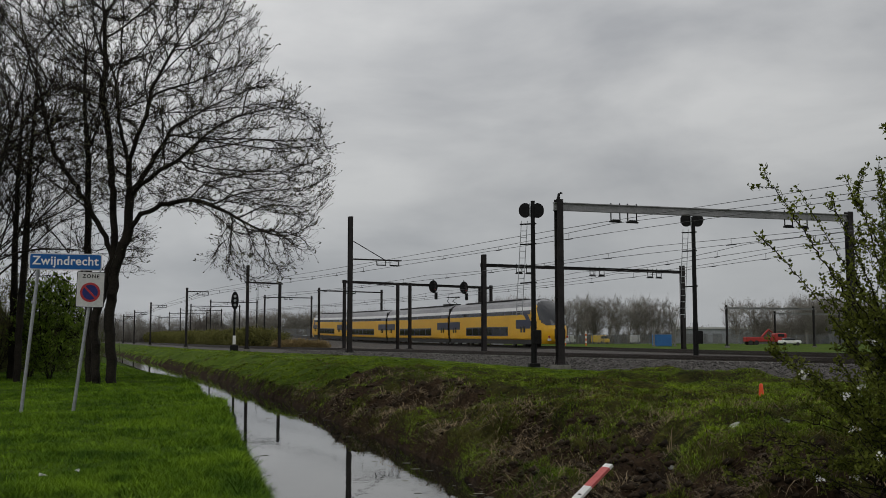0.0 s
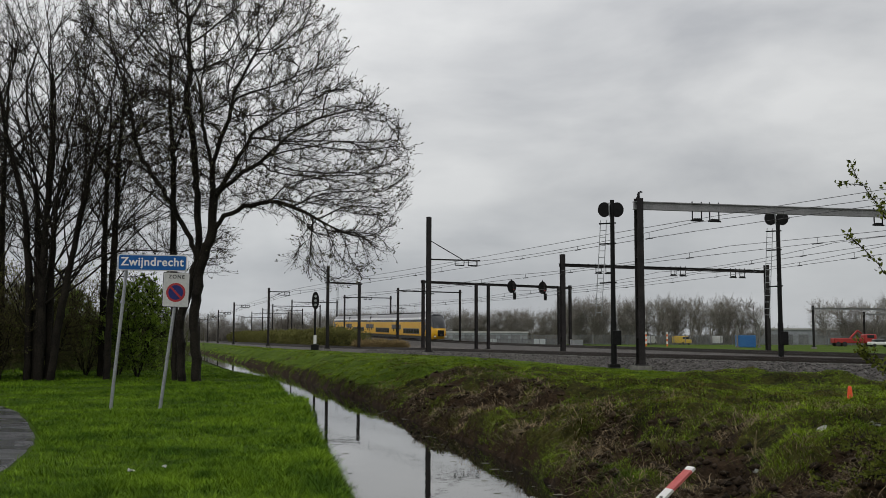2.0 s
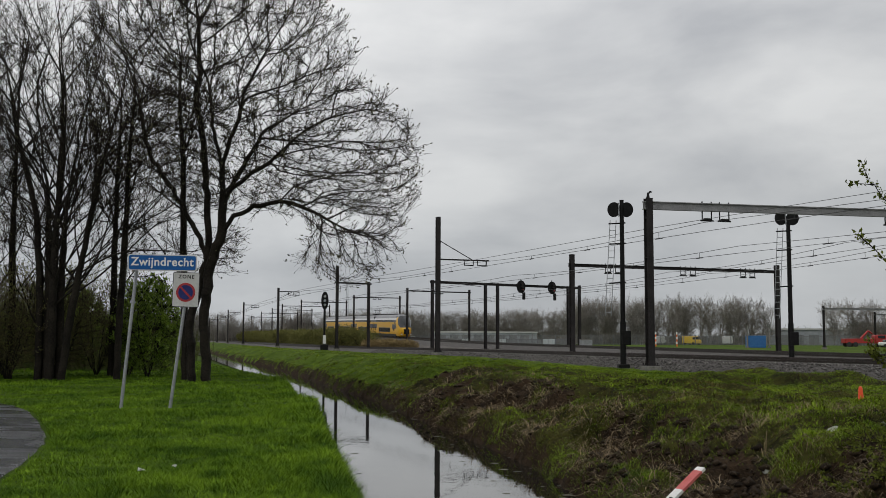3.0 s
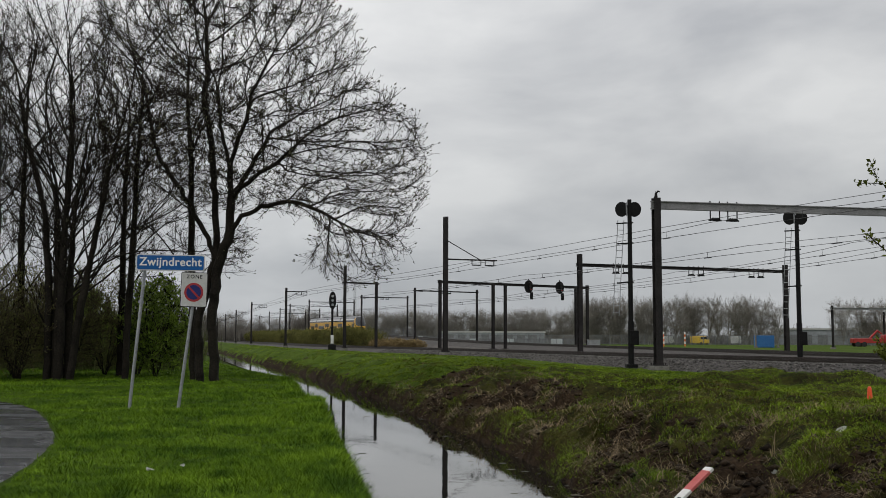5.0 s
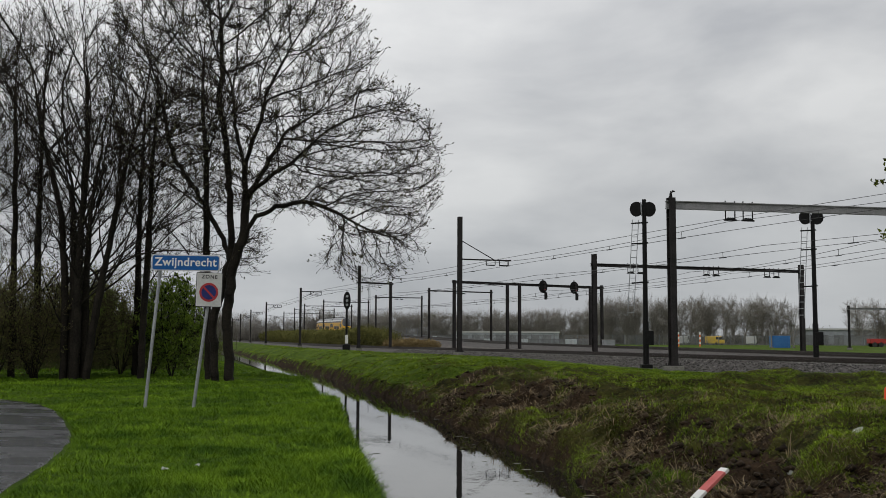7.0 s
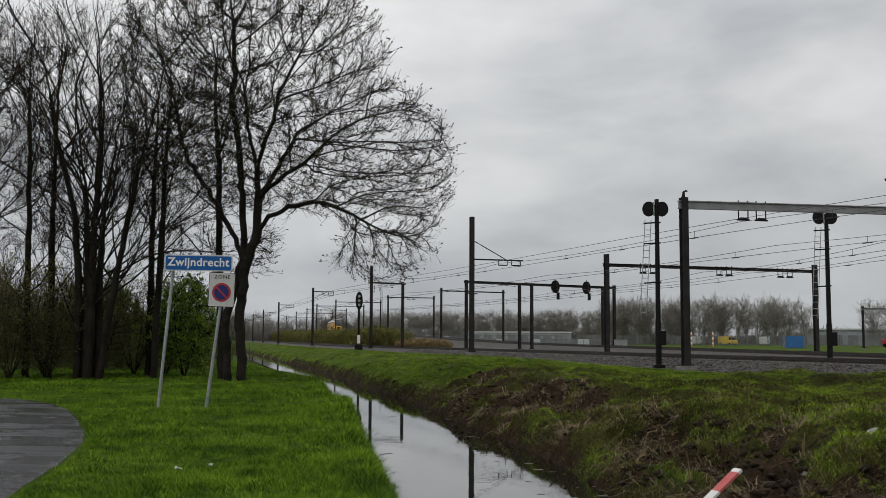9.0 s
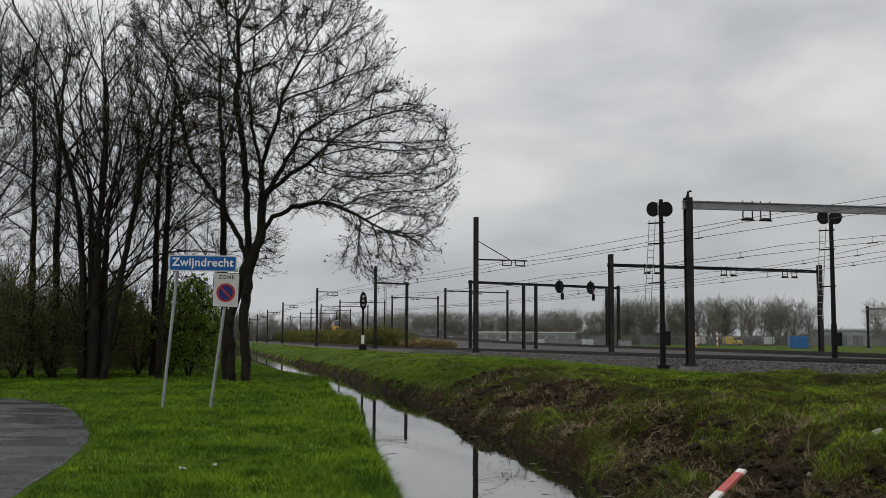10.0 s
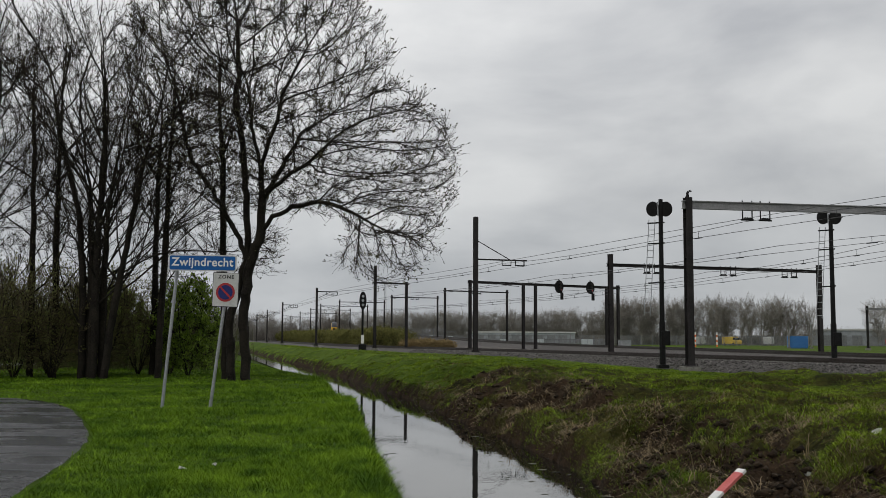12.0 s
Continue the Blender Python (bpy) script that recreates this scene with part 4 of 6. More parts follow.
def fan_out(stems, limbs, seed, lengths=(4.2, 1.9, 0.8), counts=(9, 6, 4), angle=38, rise=0.5, stride=0.34):
    """Ascending branches: limbs leave each stem at a narrow angle, bend upwards and fork again. Returns nodes and their parents."""
    rng = np.random.default_rng(seed)
    nodes, parent = [], []

    def shoot(p, d, length, level, root):
        made, prev = [], root
        n = max(2, int(length / (stride * (0.8 if level else 1.0))))
        for i in range(n):
            d = d + np.array([0, 0, rise / n]) + rng.normal(0, 0.065, 3)
            d = d / np.linalg.norm(d)
            p = p + d * length / n
            nodes.append(p)
            parent.append(prev)
            prev = len(nodes) - 1
            made.append((prev, p, d, (i + 1) / n))
        fork(made, length, level)

    def fork(made, length, level):
        if level >= len(counts):
            return
        for k in range(counts[level]):
            i, p, d, f = made[min(len(made) - 1, int(len(made) * (limbs + (1 - limbs) * rng.random() if level == 0 else 0.2 + 0.8 * rng.random())))]
            u = np.cross(d, rng.normal(0, 1, 3))
            u /= np.linalg.norm(u) + 1e-9
            a = math.radians(angle * rng.uniform(0.6, 1.4))
            shoot(p, d * math.cos(a) + u * math.sin(a), lengths[level] * rng.uniform(0.55, 1.25) * (1.15 - 0.5 * f), level + 1, i)
    for line in stems:
        made, prev = [], -1
        pts = [np.array(q, float) for q in line]
        for a, b in zip(pts[:-1], pts[1:]):
            n = max(1, int(np.linalg.norm(b - a) / stride))
            for i in range(n):
                p = a + (b - a) * i / n + (rng.normal(0, 0.014, 3) if prev >= 0 else 0)
                nodes.append(p)
                parent.append(prev)
                prev = len(nodes) - 1
                made.append((prev, p, (b - a) / np.linalg.norm(b - a), 0.0))
        made = [(i, p, d, k / len(made)) for k, (i, p, d, _) in enumerate(made)]
        fork(made, 0, 0)
    return np.array(nodes), np.array(parent)


def leaf_mesh(name, at, way, size, mat, seed=5, wide=0.5):
    """Small folded leaves: four corners and a raised midrib."""
    rng = np.random.default_rng(seed)
    n = len(at)
    way = way + rng.normal(0, 0.6, (n, 3))
    way /= np.linalg.norm(way, axis=1, keepdims=True) + 1e-9
    s = np.cross(way, rng.normal(0, 1, (n, 3)))
    s /= np.linalg.norm(s, axis=1, keepdims=True) + 1e-9
    up = np.cross(way, s)
    L = size * (0.55 + 0.9 * rng.random(n))[:, None]
    V = np.stack([at, at + way * L * 0.45 + s * L * wide / 2 + up * L * 0.12, at + way * L, at + way * L * 0.45 - s * L * wide / 2 + up * L * 0.12], 1).reshape(-1, 3)
    k = np.arange(n)[:, None] * 4
    F = np.concatenate([k + np.array([[0, 1, 2]]), k + np.array([[0, 2, 3]])])
    return quick_mesh(name, V, F, mat)


def ball_points(rng, n, c, r, shell=0.0):
    """n points in an ellipsoid, more of them towards its skin where shell is high."""
    v = rng.normal(0, 1, (n, 3))
    v /= np.linalg.norm(v, axis=1, keepdims=True)
    return np.array(c) + v * (rng.random((n, 1)) ** (1 / (3 + shell))) * np.array(r)


M_BUD = material("leaf_bud", (0.03, 0.026, 0.012), (0.06, 0.06, 0.02), 1.0, 0.8, vary=0.4)
M_LEAF = material("spring_leaf", (0.09, 0.15, 0.012), (0.22, 0.32, 0.035), 1.5, 0.6, vary=0.4)
M_LEAF2 = material("shrub_leaf", (0.07, 0.076, 0.018), (0.16, 0.165, 0.045), 1.5, 0.7, vary=0.4)
M_BUSH = material("bush_leaf", (0.06, 0.075, 0.010), (0.16, 0.185, 0.03), 1.5, 0.75, vary=0.5, spec=0.15)


def let_light_through(m, share):
    """Thin leaves pass part of the light."""
    n, l = m.node_tree.nodes, m.node_tree.links
    b = n["Principled BSDF"]
    t = n.new("ShaderNodeBsdfTranslucent")
    l.new(b.inputs["Base Color"].links[0].from_socket, t.inputs[0])
    mix = n.new("ShaderNodeMixShader")
    mix.inputs[0].default_value = share
    l.new(b.outputs[0], mix.inputs[1])
    l.new(t.outputs[0], mix.inputs[2])
    l.new(mix.outputs[0], n["Material Output"].inputs[0])


for leaf in (M_LEAF, M_LEAF2, M_BUSH):
    let_light_through(leaf, 0.4)
M_BLOSSOM = material("white_blossom", (0.6, 0.6, 0.57), (0.78, 0.78, 0.74), 3, 0.7)


def build_tree(name, label, x, y, stems, clouds, n, tip=0.0095, power=2.02, twigs=14000, twig_len=0.55, seed=1, stride=0.3, reach=3.4, kill=0.6, droop=-0.02, max_r=0.34, buds=9000, bud_size=0.08, group="", twig_r=0.0066, keep=None):
    rng = np.random.default_rng(seed)
    total = sum(c[2] for c in clouds)
    pts = np.concatenate([ball_points(rng, int(n * w / total), c, r, sh) for c, r, w, sh in clouds])
    if keep is not None:
        pts = pts[keep(pts)]
    return plant(name, label, x, y, *grow(stems, pts, stride, reach, kill, 70, droop, seed), tip, power, twigs, twig_len, seed, max_r, buds, bud_size, group, twig_r)


def plant(name, label, x, y, nodes, parent, tip=0.0095, power=2.02, twigs=14000, twig_len=0.55, seed=1, max_r=0.34, buds=9000, bud_size=0.08, group="", twig_r=0.0066):
    """Turn a skeleton of branches into a standing tree with twigs and buds."""
    rng = np.random.default_rng(seed + 500)
    t = thing(name, pose(x, y, float(height(x, y)) - 0.05), label, "tree", group)
    wood, fine = branch_mesh("limbs", nodes, parent, tip, power, M_BARK, 5, max_r, twigs, twig_len, twig_r, seed)
    ob = new("trunk", wood)
    ob.parent = t
    if fine:
        ob = new("crown", quick_mesh("twigs", fine[0], fine[1], M_TWIG))
        ob.parent = t
        tagged(ob, "fine dark twigs", kind="stuff")
        if buds:
            pick = rng.choice(len(fine[2]), buds)
            ob = new("budding", leaf_mesh("buds", fine[2][pick], fine[3][pick], bud_size, M_BUD, seed, 0.45))
            ob.parent = t
            tagged(ob, "small opening buds", kind="stuff")
    return t


# the big tree at the ditch: two stems, a long arm over the water
BIG = (-7.6, 38.0)
big_tree = build_tree(
    "alder_tree", "tall bare double-stemmed tree with spreading budding twigs", *BIG,
    [([(-0.25, 0, 0), (-0.42, 0.1, 2.3), (0.2, 0.2, 4.7), (0.12, 0.3, 6.8), (-0.05, 0.3, 8.8), (-0.4, 0.3, 10.6), (-0.3, 0.2, 12.5)], None),
     ([(0.3, 0, 0), (0.15, -0.1, 2.4), (0.3, -0.1, 4.2), (0.75, -0.1, 5.6), (0.75, -0.1, 6.9), (0.7, -0.2, 8.0), (0.35, -0.2, 9.6), (0.1, -0.2, 11.5)], None),
     ([(0.75, -0.1, 5.6), (1.2, -0.2, 6.2), (2.2, -0.3, 6.6), (3.2, -0.2, 6.8)], 0),
     ([(0.75, -0.1, 6.9), (1.7, -0.6, 7.6), (3.0, -0.8, 8.4)], 0),
     ([(0.75, -0.1, 6.9), (1.4, 0.5, 8.2), (2.2, 0.8, 9.8)], 0),
     ([(0.7, -0.2, 8.0), (1.3, -0.4, 9.8), (1.6, -0.5, 11.0)], 0),
     ([(0.2, 0.2, 4.7), (-0.8, 0.6, 6.6), (-2.2, 0.8, 8.6), (-2.8, 0.9, 11.0)], 0)],
    [((0.35, 0, 11.8), (5.2, 5.0, 5.8), 5, 0.6), ((4.6, -0.2, 8.0), (3.6, 3.6, 3.7), 2.6, 0.8), ((5.4, -0.2, 5.6), (2.1, 2.2, 2.0), 0.7, 0.5), ((0.9, 0.3, 4.7), (1.1, 1.2, 0.9), 0.12, 0.0)],
    6200, seed=4, twigs=18500, buds=17000, bud_size=0.105, max_r=0.27, kill=0.52, stride=0.27, keep=lambda p: (p[:, 2] > 3.4) & ~((p[:, 0] > 1.4) & (p[:, 0] < 3.8) & (p[:, 2] < 6.4)))

M_BRUSH = material("brush_twig", (0.05, 0.042, 0.024), (0.13, 0.11, 0.06), 0.8, 0.95, spec=0.1)


# the grove behind the signs: a many-stemmed stool, slim trees beside it
def build_grove():
    stems = [[(-0.1, 0, 0), (-0.1, 0, 3.0), (0.0, 0.1, 6.4), (0.1, 0.1, 9.5), (0.0, 0.1, 13.0)],
             [(0.25, 0.2, 0), (0.2, 0.2, 3.2), (0.25, 0.3, 6.6), (0.7, 0.4, 9.4), (0.9, 0.4, 13.2)],
             [(-0.5, 0.1, 0), (-0.5, 0.1, 3.0), (-0.75, 0.1, 6.2), (-1.6, 0.1, 9.4), (-2.2, 0, 12.6)],
             [(0.45, -0.2, 0), (0.75, -0.2, 2.6), (1.15, -0.2, 5.0), (1.6, -0.1, 7.8), (2.3, 0, 10.8), (2.7, 0, 13.4)],
             [(-0.3, 0.3, 0), (-0.3, 0.3, 4.2), (-0.5, 0.5, 7.2), (-1.1, 0.7, 10.4), (-1.2, 0.8, 13.6)],
             [(0.05, -0.2, 0), (0.1, -0.2, 5.6), (0.4, -0.5, 8.4), (0.4, -0.7, 12.4)]]
    nodes, parent = fan_out(stems, 0.16, 13, (5.0, 2.3, 1.0), (11, 5, 3), 40, 0.3)
    plant("grove_tree", "dark bare many-stemmed tree at the edge of a grove", -13.2, 38.6, nodes, parent, 0.0064, 1.66, 6800, 0.5, 14, 0.24, 6500, 0.075, "grove trees", 0.006)


build_grove()


def build_slim(x, y, seed, lean, twigs=2500):
    nodes, parent = fan_out([[(0, 0, 0), (0.1 * lean, 0, 2.5), (0.3 * lean, 0.1, 5.5), (0.4 * lean, 0.1, 8.5), (0.7 * lean, 0.1, 11.0), (0.6 * lean, 0.1, 13.6)]], 0.14, seed, (3.4, 1.8, 0.85), (15, 4, 3), 48, 0.35)
    return plant("slim_tree", "slender dark bare tree with a straight trunk", x, y, nodes, parent, 0.0062, 1.7, twigs, 0.5, seed, 0.16, 2200, 0.075, "grove trees", 0.006)


slim = build_slim(-11.05, 39.6, 21, 0.5)
slim_fork = build_slim(-15.9, 39.4, 22, -0.5)
build_slim(-8.35, 39.2, 23, -0.75)
for sx, sy, rot in ((-15.2, 39.9, 100), (-17.1, 37.6, 10), (-18.9, 40.5, 140), (-12.1, 42.5, 70)):
    copy_thing(slim, pose(sx, sy, float(height(sx, sy)) - 0.05, 0, 0, rot))
for sx, sy, rot in ((-18.4, 41.5, 60), (-21.5, 42.5, 10)):
    copy_thing(slim_fork, pose(sx, sy, float(height(sx, sy)) - 0.05, 0, 0, rot))


def build_shrub(name, label, x, y, r, h, n, leaf_mat, leaves, leaf_size, seed, stems=7, tip=0.006, twigs=2500, wood=None, group="", low=0.0):
    rng = np.random.default_rng(seed)
    lines = []
    for i in range(stems):
        a = 2 * math.pi * i / stems + rng.random()
        q = 0.25 * r
        lines.append(([(0.02 * math.cos(a), 0.02 * math.sin(a), -0.05), (q * 1.4 * math.cos(a), q * 1.4 * math.sin(a), h * 0.3), (q * 2.2 * math.cos(a), q * 2.2 * math.sin(a), h * 0.55)], None))
    pts = ball_points(rng, n, (0, 0, h * 0.52), (r, r, h * 0.52), 0.6)
    pts = pts[pts[:, 2] > low]
    s = max(0.12, 0.05 * h)
    nodes, parent = grow(lines, pts, s, 1.6, s * 1.6, 45, 0.0, seed)
    t = thing(name, pose(x, y, float(height(x, y)) - 0.04), label, "shrub", group)
    wood_mesh, fine = branch_mesh("stems", nodes, parent, tip, 2.3, M_BARK, 4, 0.06, twigs, 0.35, 0.006, seed, 0.1)
    new("stem_clump", wood_mesh).parent = t
    tw = new("crown", quick_mesh("twigs", fine[0], fine[1], wood or M_TWIG))
    tw.parent = t
    tagged(tw, "fine twigs", kind="stuff")
    if leaves:
        pick = rng.choice(len(fine[2]), leaves)
        at = fine[2][pick] + rng.normal(0, 0.06, (leaves, 3))
        lf = new("foliage", leaf_mesh("leaves", at, fine[3][pick], leaf_size, leaf_mat, seed))
        lf.parent = t
        tagged(lf, "young green leaves", kind="stuff")
    return t


shrub = build_shrub("green_shrub", "dense bright green shrub below bare trees", -10.7, 43.0, 1.35, 3.9, 900, M_LEAF, 8000, 0.13, 31)
dark_shrub = build_shrub("undergrowth_shrub", "dark tangled undergrowth of thin stems", -16.9, 36.9, 1.7, 4.4, 1100, M_LEAF2, 2600, 0.085, 33, 13, wood=M_BRUSH, group="undergrowth")
for sx, sy, rot in ((-19.4, 37.6, 50), (-18.6, 38.6, 150), (-16.1, 38.4, 330), (-15.0, 39.2, 220), (-13.6, 40.4, 250), (-17.6, 39.8, 90), (-14.6, 43.4, 20), (-16.6, 43.0, 200), (-13.0, 43.6, 110), (-12.0, 45.0, 300)):
    copy_thing(dark_shrub, pose(sx, sy, float(height(sx, sy)) - 0.04, 0, 0, rot))
for sx, sy, rot in ((-16.5, 51.5, 120),):
    copy_thing(shrub, pose(sx, sy, float(height(sx, sy)) - 0.04, 0, 0, rot))

# the flowering bush close by on the far bank
def build_near_bush():
    """Long arching shoots out of one stool, with side shoots, leaf spurs and blossom."""
    rng = np.random.default_rng(44)
    base = (6.12, 9.3)
    tips = [(-2.64, 0.0, 3.1), (-2.28, 0.15, 3.05), (-2.06, -0.1, 2.95), (-2.69, 0.1, 2.55), (-2.3, -0.2, 2.0), (-1.35, 0.0, 3.5), (-1.75, 0.2, 3.2),
            (-2.6, 0.2, 1.45), (-3.0, -0.1, 0.62), (-2.85, 0.2, 0.2), (-2.4, -0.2, 1.25), (-2.1, 0.2, 0.85), (-1.0, 0.1, 3.9), (-0.7, -0.2, 3.6)]
    tips = [(a + 0.85, b, c) for a, b, c in tips]
    for _ in range(190):
        z = 0.2 + 3.7 * rng.random() ** 1.1
        x = rng.uniform(-2.0 + 0.42 * z, 1.3)
        tips.append((x, rng.normal(0, 0.55), z))
    nodes, parent, leafy, bloom = [], [], [], []

    def shoot(a, b, root, bow, step_len, start):
        a, b = np.array(a), np.array(b)
        n = max(3, int(np.linalg.norm(b - a) / step_len))
        prev, made = root, []
        side = rng.normal(0, 0.04, 3)
        for i in range(0 if root is None else 1, n + 1):
            f = i / n
            c = a + (b - a) * f + np.array([0, 0, bow]) * 4 * f * (1 - f) + side * math.sin(3 * f) + rng.normal(0, 0.008, 3)
            nodes.append(c)
            parent.append(-1 if prev is None else prev)
            prev = len(nodes) - 1
            made.append((prev, f))
            if f > start:
                leafy.append(c)
        return made
    for k, tip in enumerate(tips):
        foot = (rng.normal(0.25, 0.3) + 0.25 * tip[0] * (tip[2] < 1.2), rng.normal(0, 0.25), 0.0)
        main = shoot(foot, tip, None, rng.uniform(-0.02, 0.22), 0.07, 0.3)
        d = np.array(tip) - np.array(foot)
        d /= np.linalg.norm(d)
        for i, f in main:
            if f > 0.4 and rng.random() < 0.30 - (0.12 if k < 7 else 0):
                v = d * 0.7 + rng.normal(0, 0.55, 3) + np.array([0, 0, 0.25])
                v /= np.linalg.norm(v)
                shoot(nodes[i], nodes[i] + v * rng.uniform(0.12, 0.42) * (1.15 - 0.5 * f), i, 0.0, 0.05, 0.0)
    nodes, parent = np.array(nodes), np.array(parent)
    t = thing("blossoming_bush", pose(*base, float(height(*base)) - 0.05), "leafy green bush with scattered white blossoms", "bush")
    wood, _ = branch_mesh("stems", nodes, parent, 0.0034, 2.3, M_BARK, 5, 0.03)
    new("stem_clump", wood).parent = t
    spur = np.array(leafy)
    per = 9
    at = np.repeat(spur, per, 0) + rng.normal(0, 0.018, (len(spur) * per, 3))
    at = at[rng.random(len(at)) < np.where((at[:, 0] < -0.9) & (at[:, 2] > 1.8), 0.8, 1.0)]
    lf = new("foliage", leaf_mesh("foliage", at, rng.normal(0, 1, (len(at), 3)) + np.array([0, 0, 0.3]), 0.04, M_BUSH, 7, 0.6))
    lf.parent = t
    tagged(lf, "small fresh green leaves", kind="stuff")
    low = spur[(spur[:, 2] < 1.9) & (spur[:, 2] > 0.15) & (spur[:, 1] < 0.25)]
    cl = low[rng.integers(0, len(low), 60)]
    fl = np.repeat(cl, 14, 0) + rng.normal(0, 0.024, (len(cl) * 14, 3)) + np.array([0, -0.04, 0])
    bl = new("blossom", leaf_mesh("blossom", fl, rng.normal(0, 1, (len(fl), 3)), 0.028, M_BLOSSOM, 9, 0.95))
    bl.parent = t
    tagged(bl, "clusters of small white blossoms", kind="stuff")


build_near_bush()


# ---- distant woods ----
def far_tree_model(seed, h, spread, x, y):
    rng = np.random.default_rng(seed)
    stems = [[(0, 0, 0), (0.1, 0, h * 0.2), (0.0, 0.1, h * 0.5), (0.1, 0, h * 0.8)]]
    for _ in range(3):
        a = rng.uniform(0, 6.28)
        q = np.array([math.cos(a), math.sin(a)]) * spread
        stems.append([(0, 0, h * 0.1), (*(0.12 * q), h * 0.3), (*(0.35 * q), h * 0.6), (*(0.5 * q), h * 0.82)])
    nodes, parent = fan_out(stems, 0.05, seed, (spread * 1.0, spread * 0.5), (12, 5), 52, 0.35, 0.7)
    t = thing("poplar_tree", pose(x, y, float(height(x, y)) - 0.1), "bare grey-brown tree in a distant row", "tree", "distant row of trees")
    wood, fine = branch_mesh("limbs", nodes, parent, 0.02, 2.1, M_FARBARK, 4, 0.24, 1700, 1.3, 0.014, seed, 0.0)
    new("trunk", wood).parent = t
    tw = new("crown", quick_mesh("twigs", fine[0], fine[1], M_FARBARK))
    tw.parent = t
    tagged(tw, "grey twigs tinted pale for haze", kind="stuff")
    return t


FAR = [far_tree_model(51, 11.5, 3.4, 45.0, 252.0), far_tree_model(52, 12.0, 3.9, 52.0, 254.0), far_tree_model(53, 10.8, 3.0, 59.0, 252.0)]
rng_far = random.Random(7)


def plant_row(x0, y0, x1, y1, gap, scale=1.0):
    n = int(math.hypot(x1 - x0, y1 - y0) / gap)
    for i in range(n):
        f = (i + rng_far.uniform(-0.3, 0.3)) / n
        x, y = x0 + (x1 - x0) * f, y0 + (y1 - y0) * f + rng_far.uniform(-3, 3)
        copy_thing(FAR[rng_far.randrange(3)], pose(x, y, float(height(x, y)) - 0.1 - (1 - scale) * 11 * rng_far.uniform(0.8, 1.1), 0, 0, rng_far.uniform(0, 360)))


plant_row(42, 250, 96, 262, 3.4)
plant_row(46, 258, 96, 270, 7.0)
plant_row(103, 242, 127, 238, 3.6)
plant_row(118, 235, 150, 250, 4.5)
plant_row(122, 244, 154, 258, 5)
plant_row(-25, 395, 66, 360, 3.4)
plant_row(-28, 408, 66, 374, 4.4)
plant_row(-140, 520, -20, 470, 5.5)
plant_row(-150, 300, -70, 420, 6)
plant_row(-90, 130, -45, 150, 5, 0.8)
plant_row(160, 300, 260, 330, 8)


def thicket(x0, y0, x1, y1, deep, h, n, seed, mat, label):
    """A far belt of thin upright stems and brush."""
    rng = np.random.default_rng(seed)
    f = rng.random(n)
    x, y = x0 + (x1 - x0) * f, y0 + (y1 - y0) * f + deep * rng.random(n)
    x = x + rng.normal(0, 1, n)
    z = height(x, y) - 0.1
    hh = h * (0.55 + 0.25 * wobble(x, y, 6.0, seed) + 0.2 * rng.random(n)) * (0.3 + 0.7 * rng.random(n))
    lx, ly = rng.normal(0, 0.22, n) * hh, rng.normal(0, 0.15, n) * hh
    w = 0.00035 * np.hypot(x, y) * (0.5 + rng.random(n))
    a = rng.random(n) * np.pi
    sx, sy = np.cos(a) * w, np.sin(a) * w
    z0 = z + hh * 0.5 * rng.random(n) ** 2
    V = np.stack([np.stack([x - sx, y - sy, z0], 1), np.stack([x + sx, y + sy, z0], 1), np.stack([x + lx + sx * 0.3, y + ly, z + hh], 1), np.stack([x + lx - sx * 0.3, y + ly + sy, z + hh], 1)], 1).reshape(-1, 3)
    F = np.arange(n)[:, None] * 4 + np.array([[0, 1, 2, 3]])
    tagged(new("thicket", quick_mesh("thicket", V, F, mat)), label, "woods", kind="stuff")


M_THICKET = material("brown_thicket", (0.13, 0.12, 0.105), (0.25, 0.23, 0.20), 0.2, 0.95, vary=0.3, spec=0.05)
M_GREENTHICKET = material("green_thicket", (0.06, 0.075, 0.025), (0.14, 0.16, 0.06), 0.2, 0.95, vary=0.3, spec=0.05)
thicket(40, 262, 100, 275, 8, 4.6, 11000, 91, M_THICKET, "dense bare grey-brown woods behind the rail yard")
thicket(114, 248, 160, 262, 8, 9.5, 9000, 92, M_THICKET, "dense bare grey-brown woods behind the rail yard")
thicket(-40, 405, 75, 372, 10, 7.0, 15000, 93, M_THICKET, "distant bare grey-brown woods")
thicket(-170, 530, -20, 480, 12, 11.0, 12000, 94, M_THICKET, "distant bare grey-brown woods")
thicket(-60, 78, -19, 84, 6, 6.5, 14000, 95, M_GREENTHICKET, "grey-green brush behind the grove")
thicket(-140, 150, -40, 170, 10, 8.0, 9000, 96, M_THICKET, "bare grey-brown woods behind the grove")
thicket(-20.5, 49, -12.5, 50, 5, 5.0, 3200, 98, M_GREENTHICKET, "see-through grey-green brush behind the grove")
thicket(100, 300, 330, 330, 12, 8.0, 9000, 97, M_THICKET, "distant bare grey-brown woods")


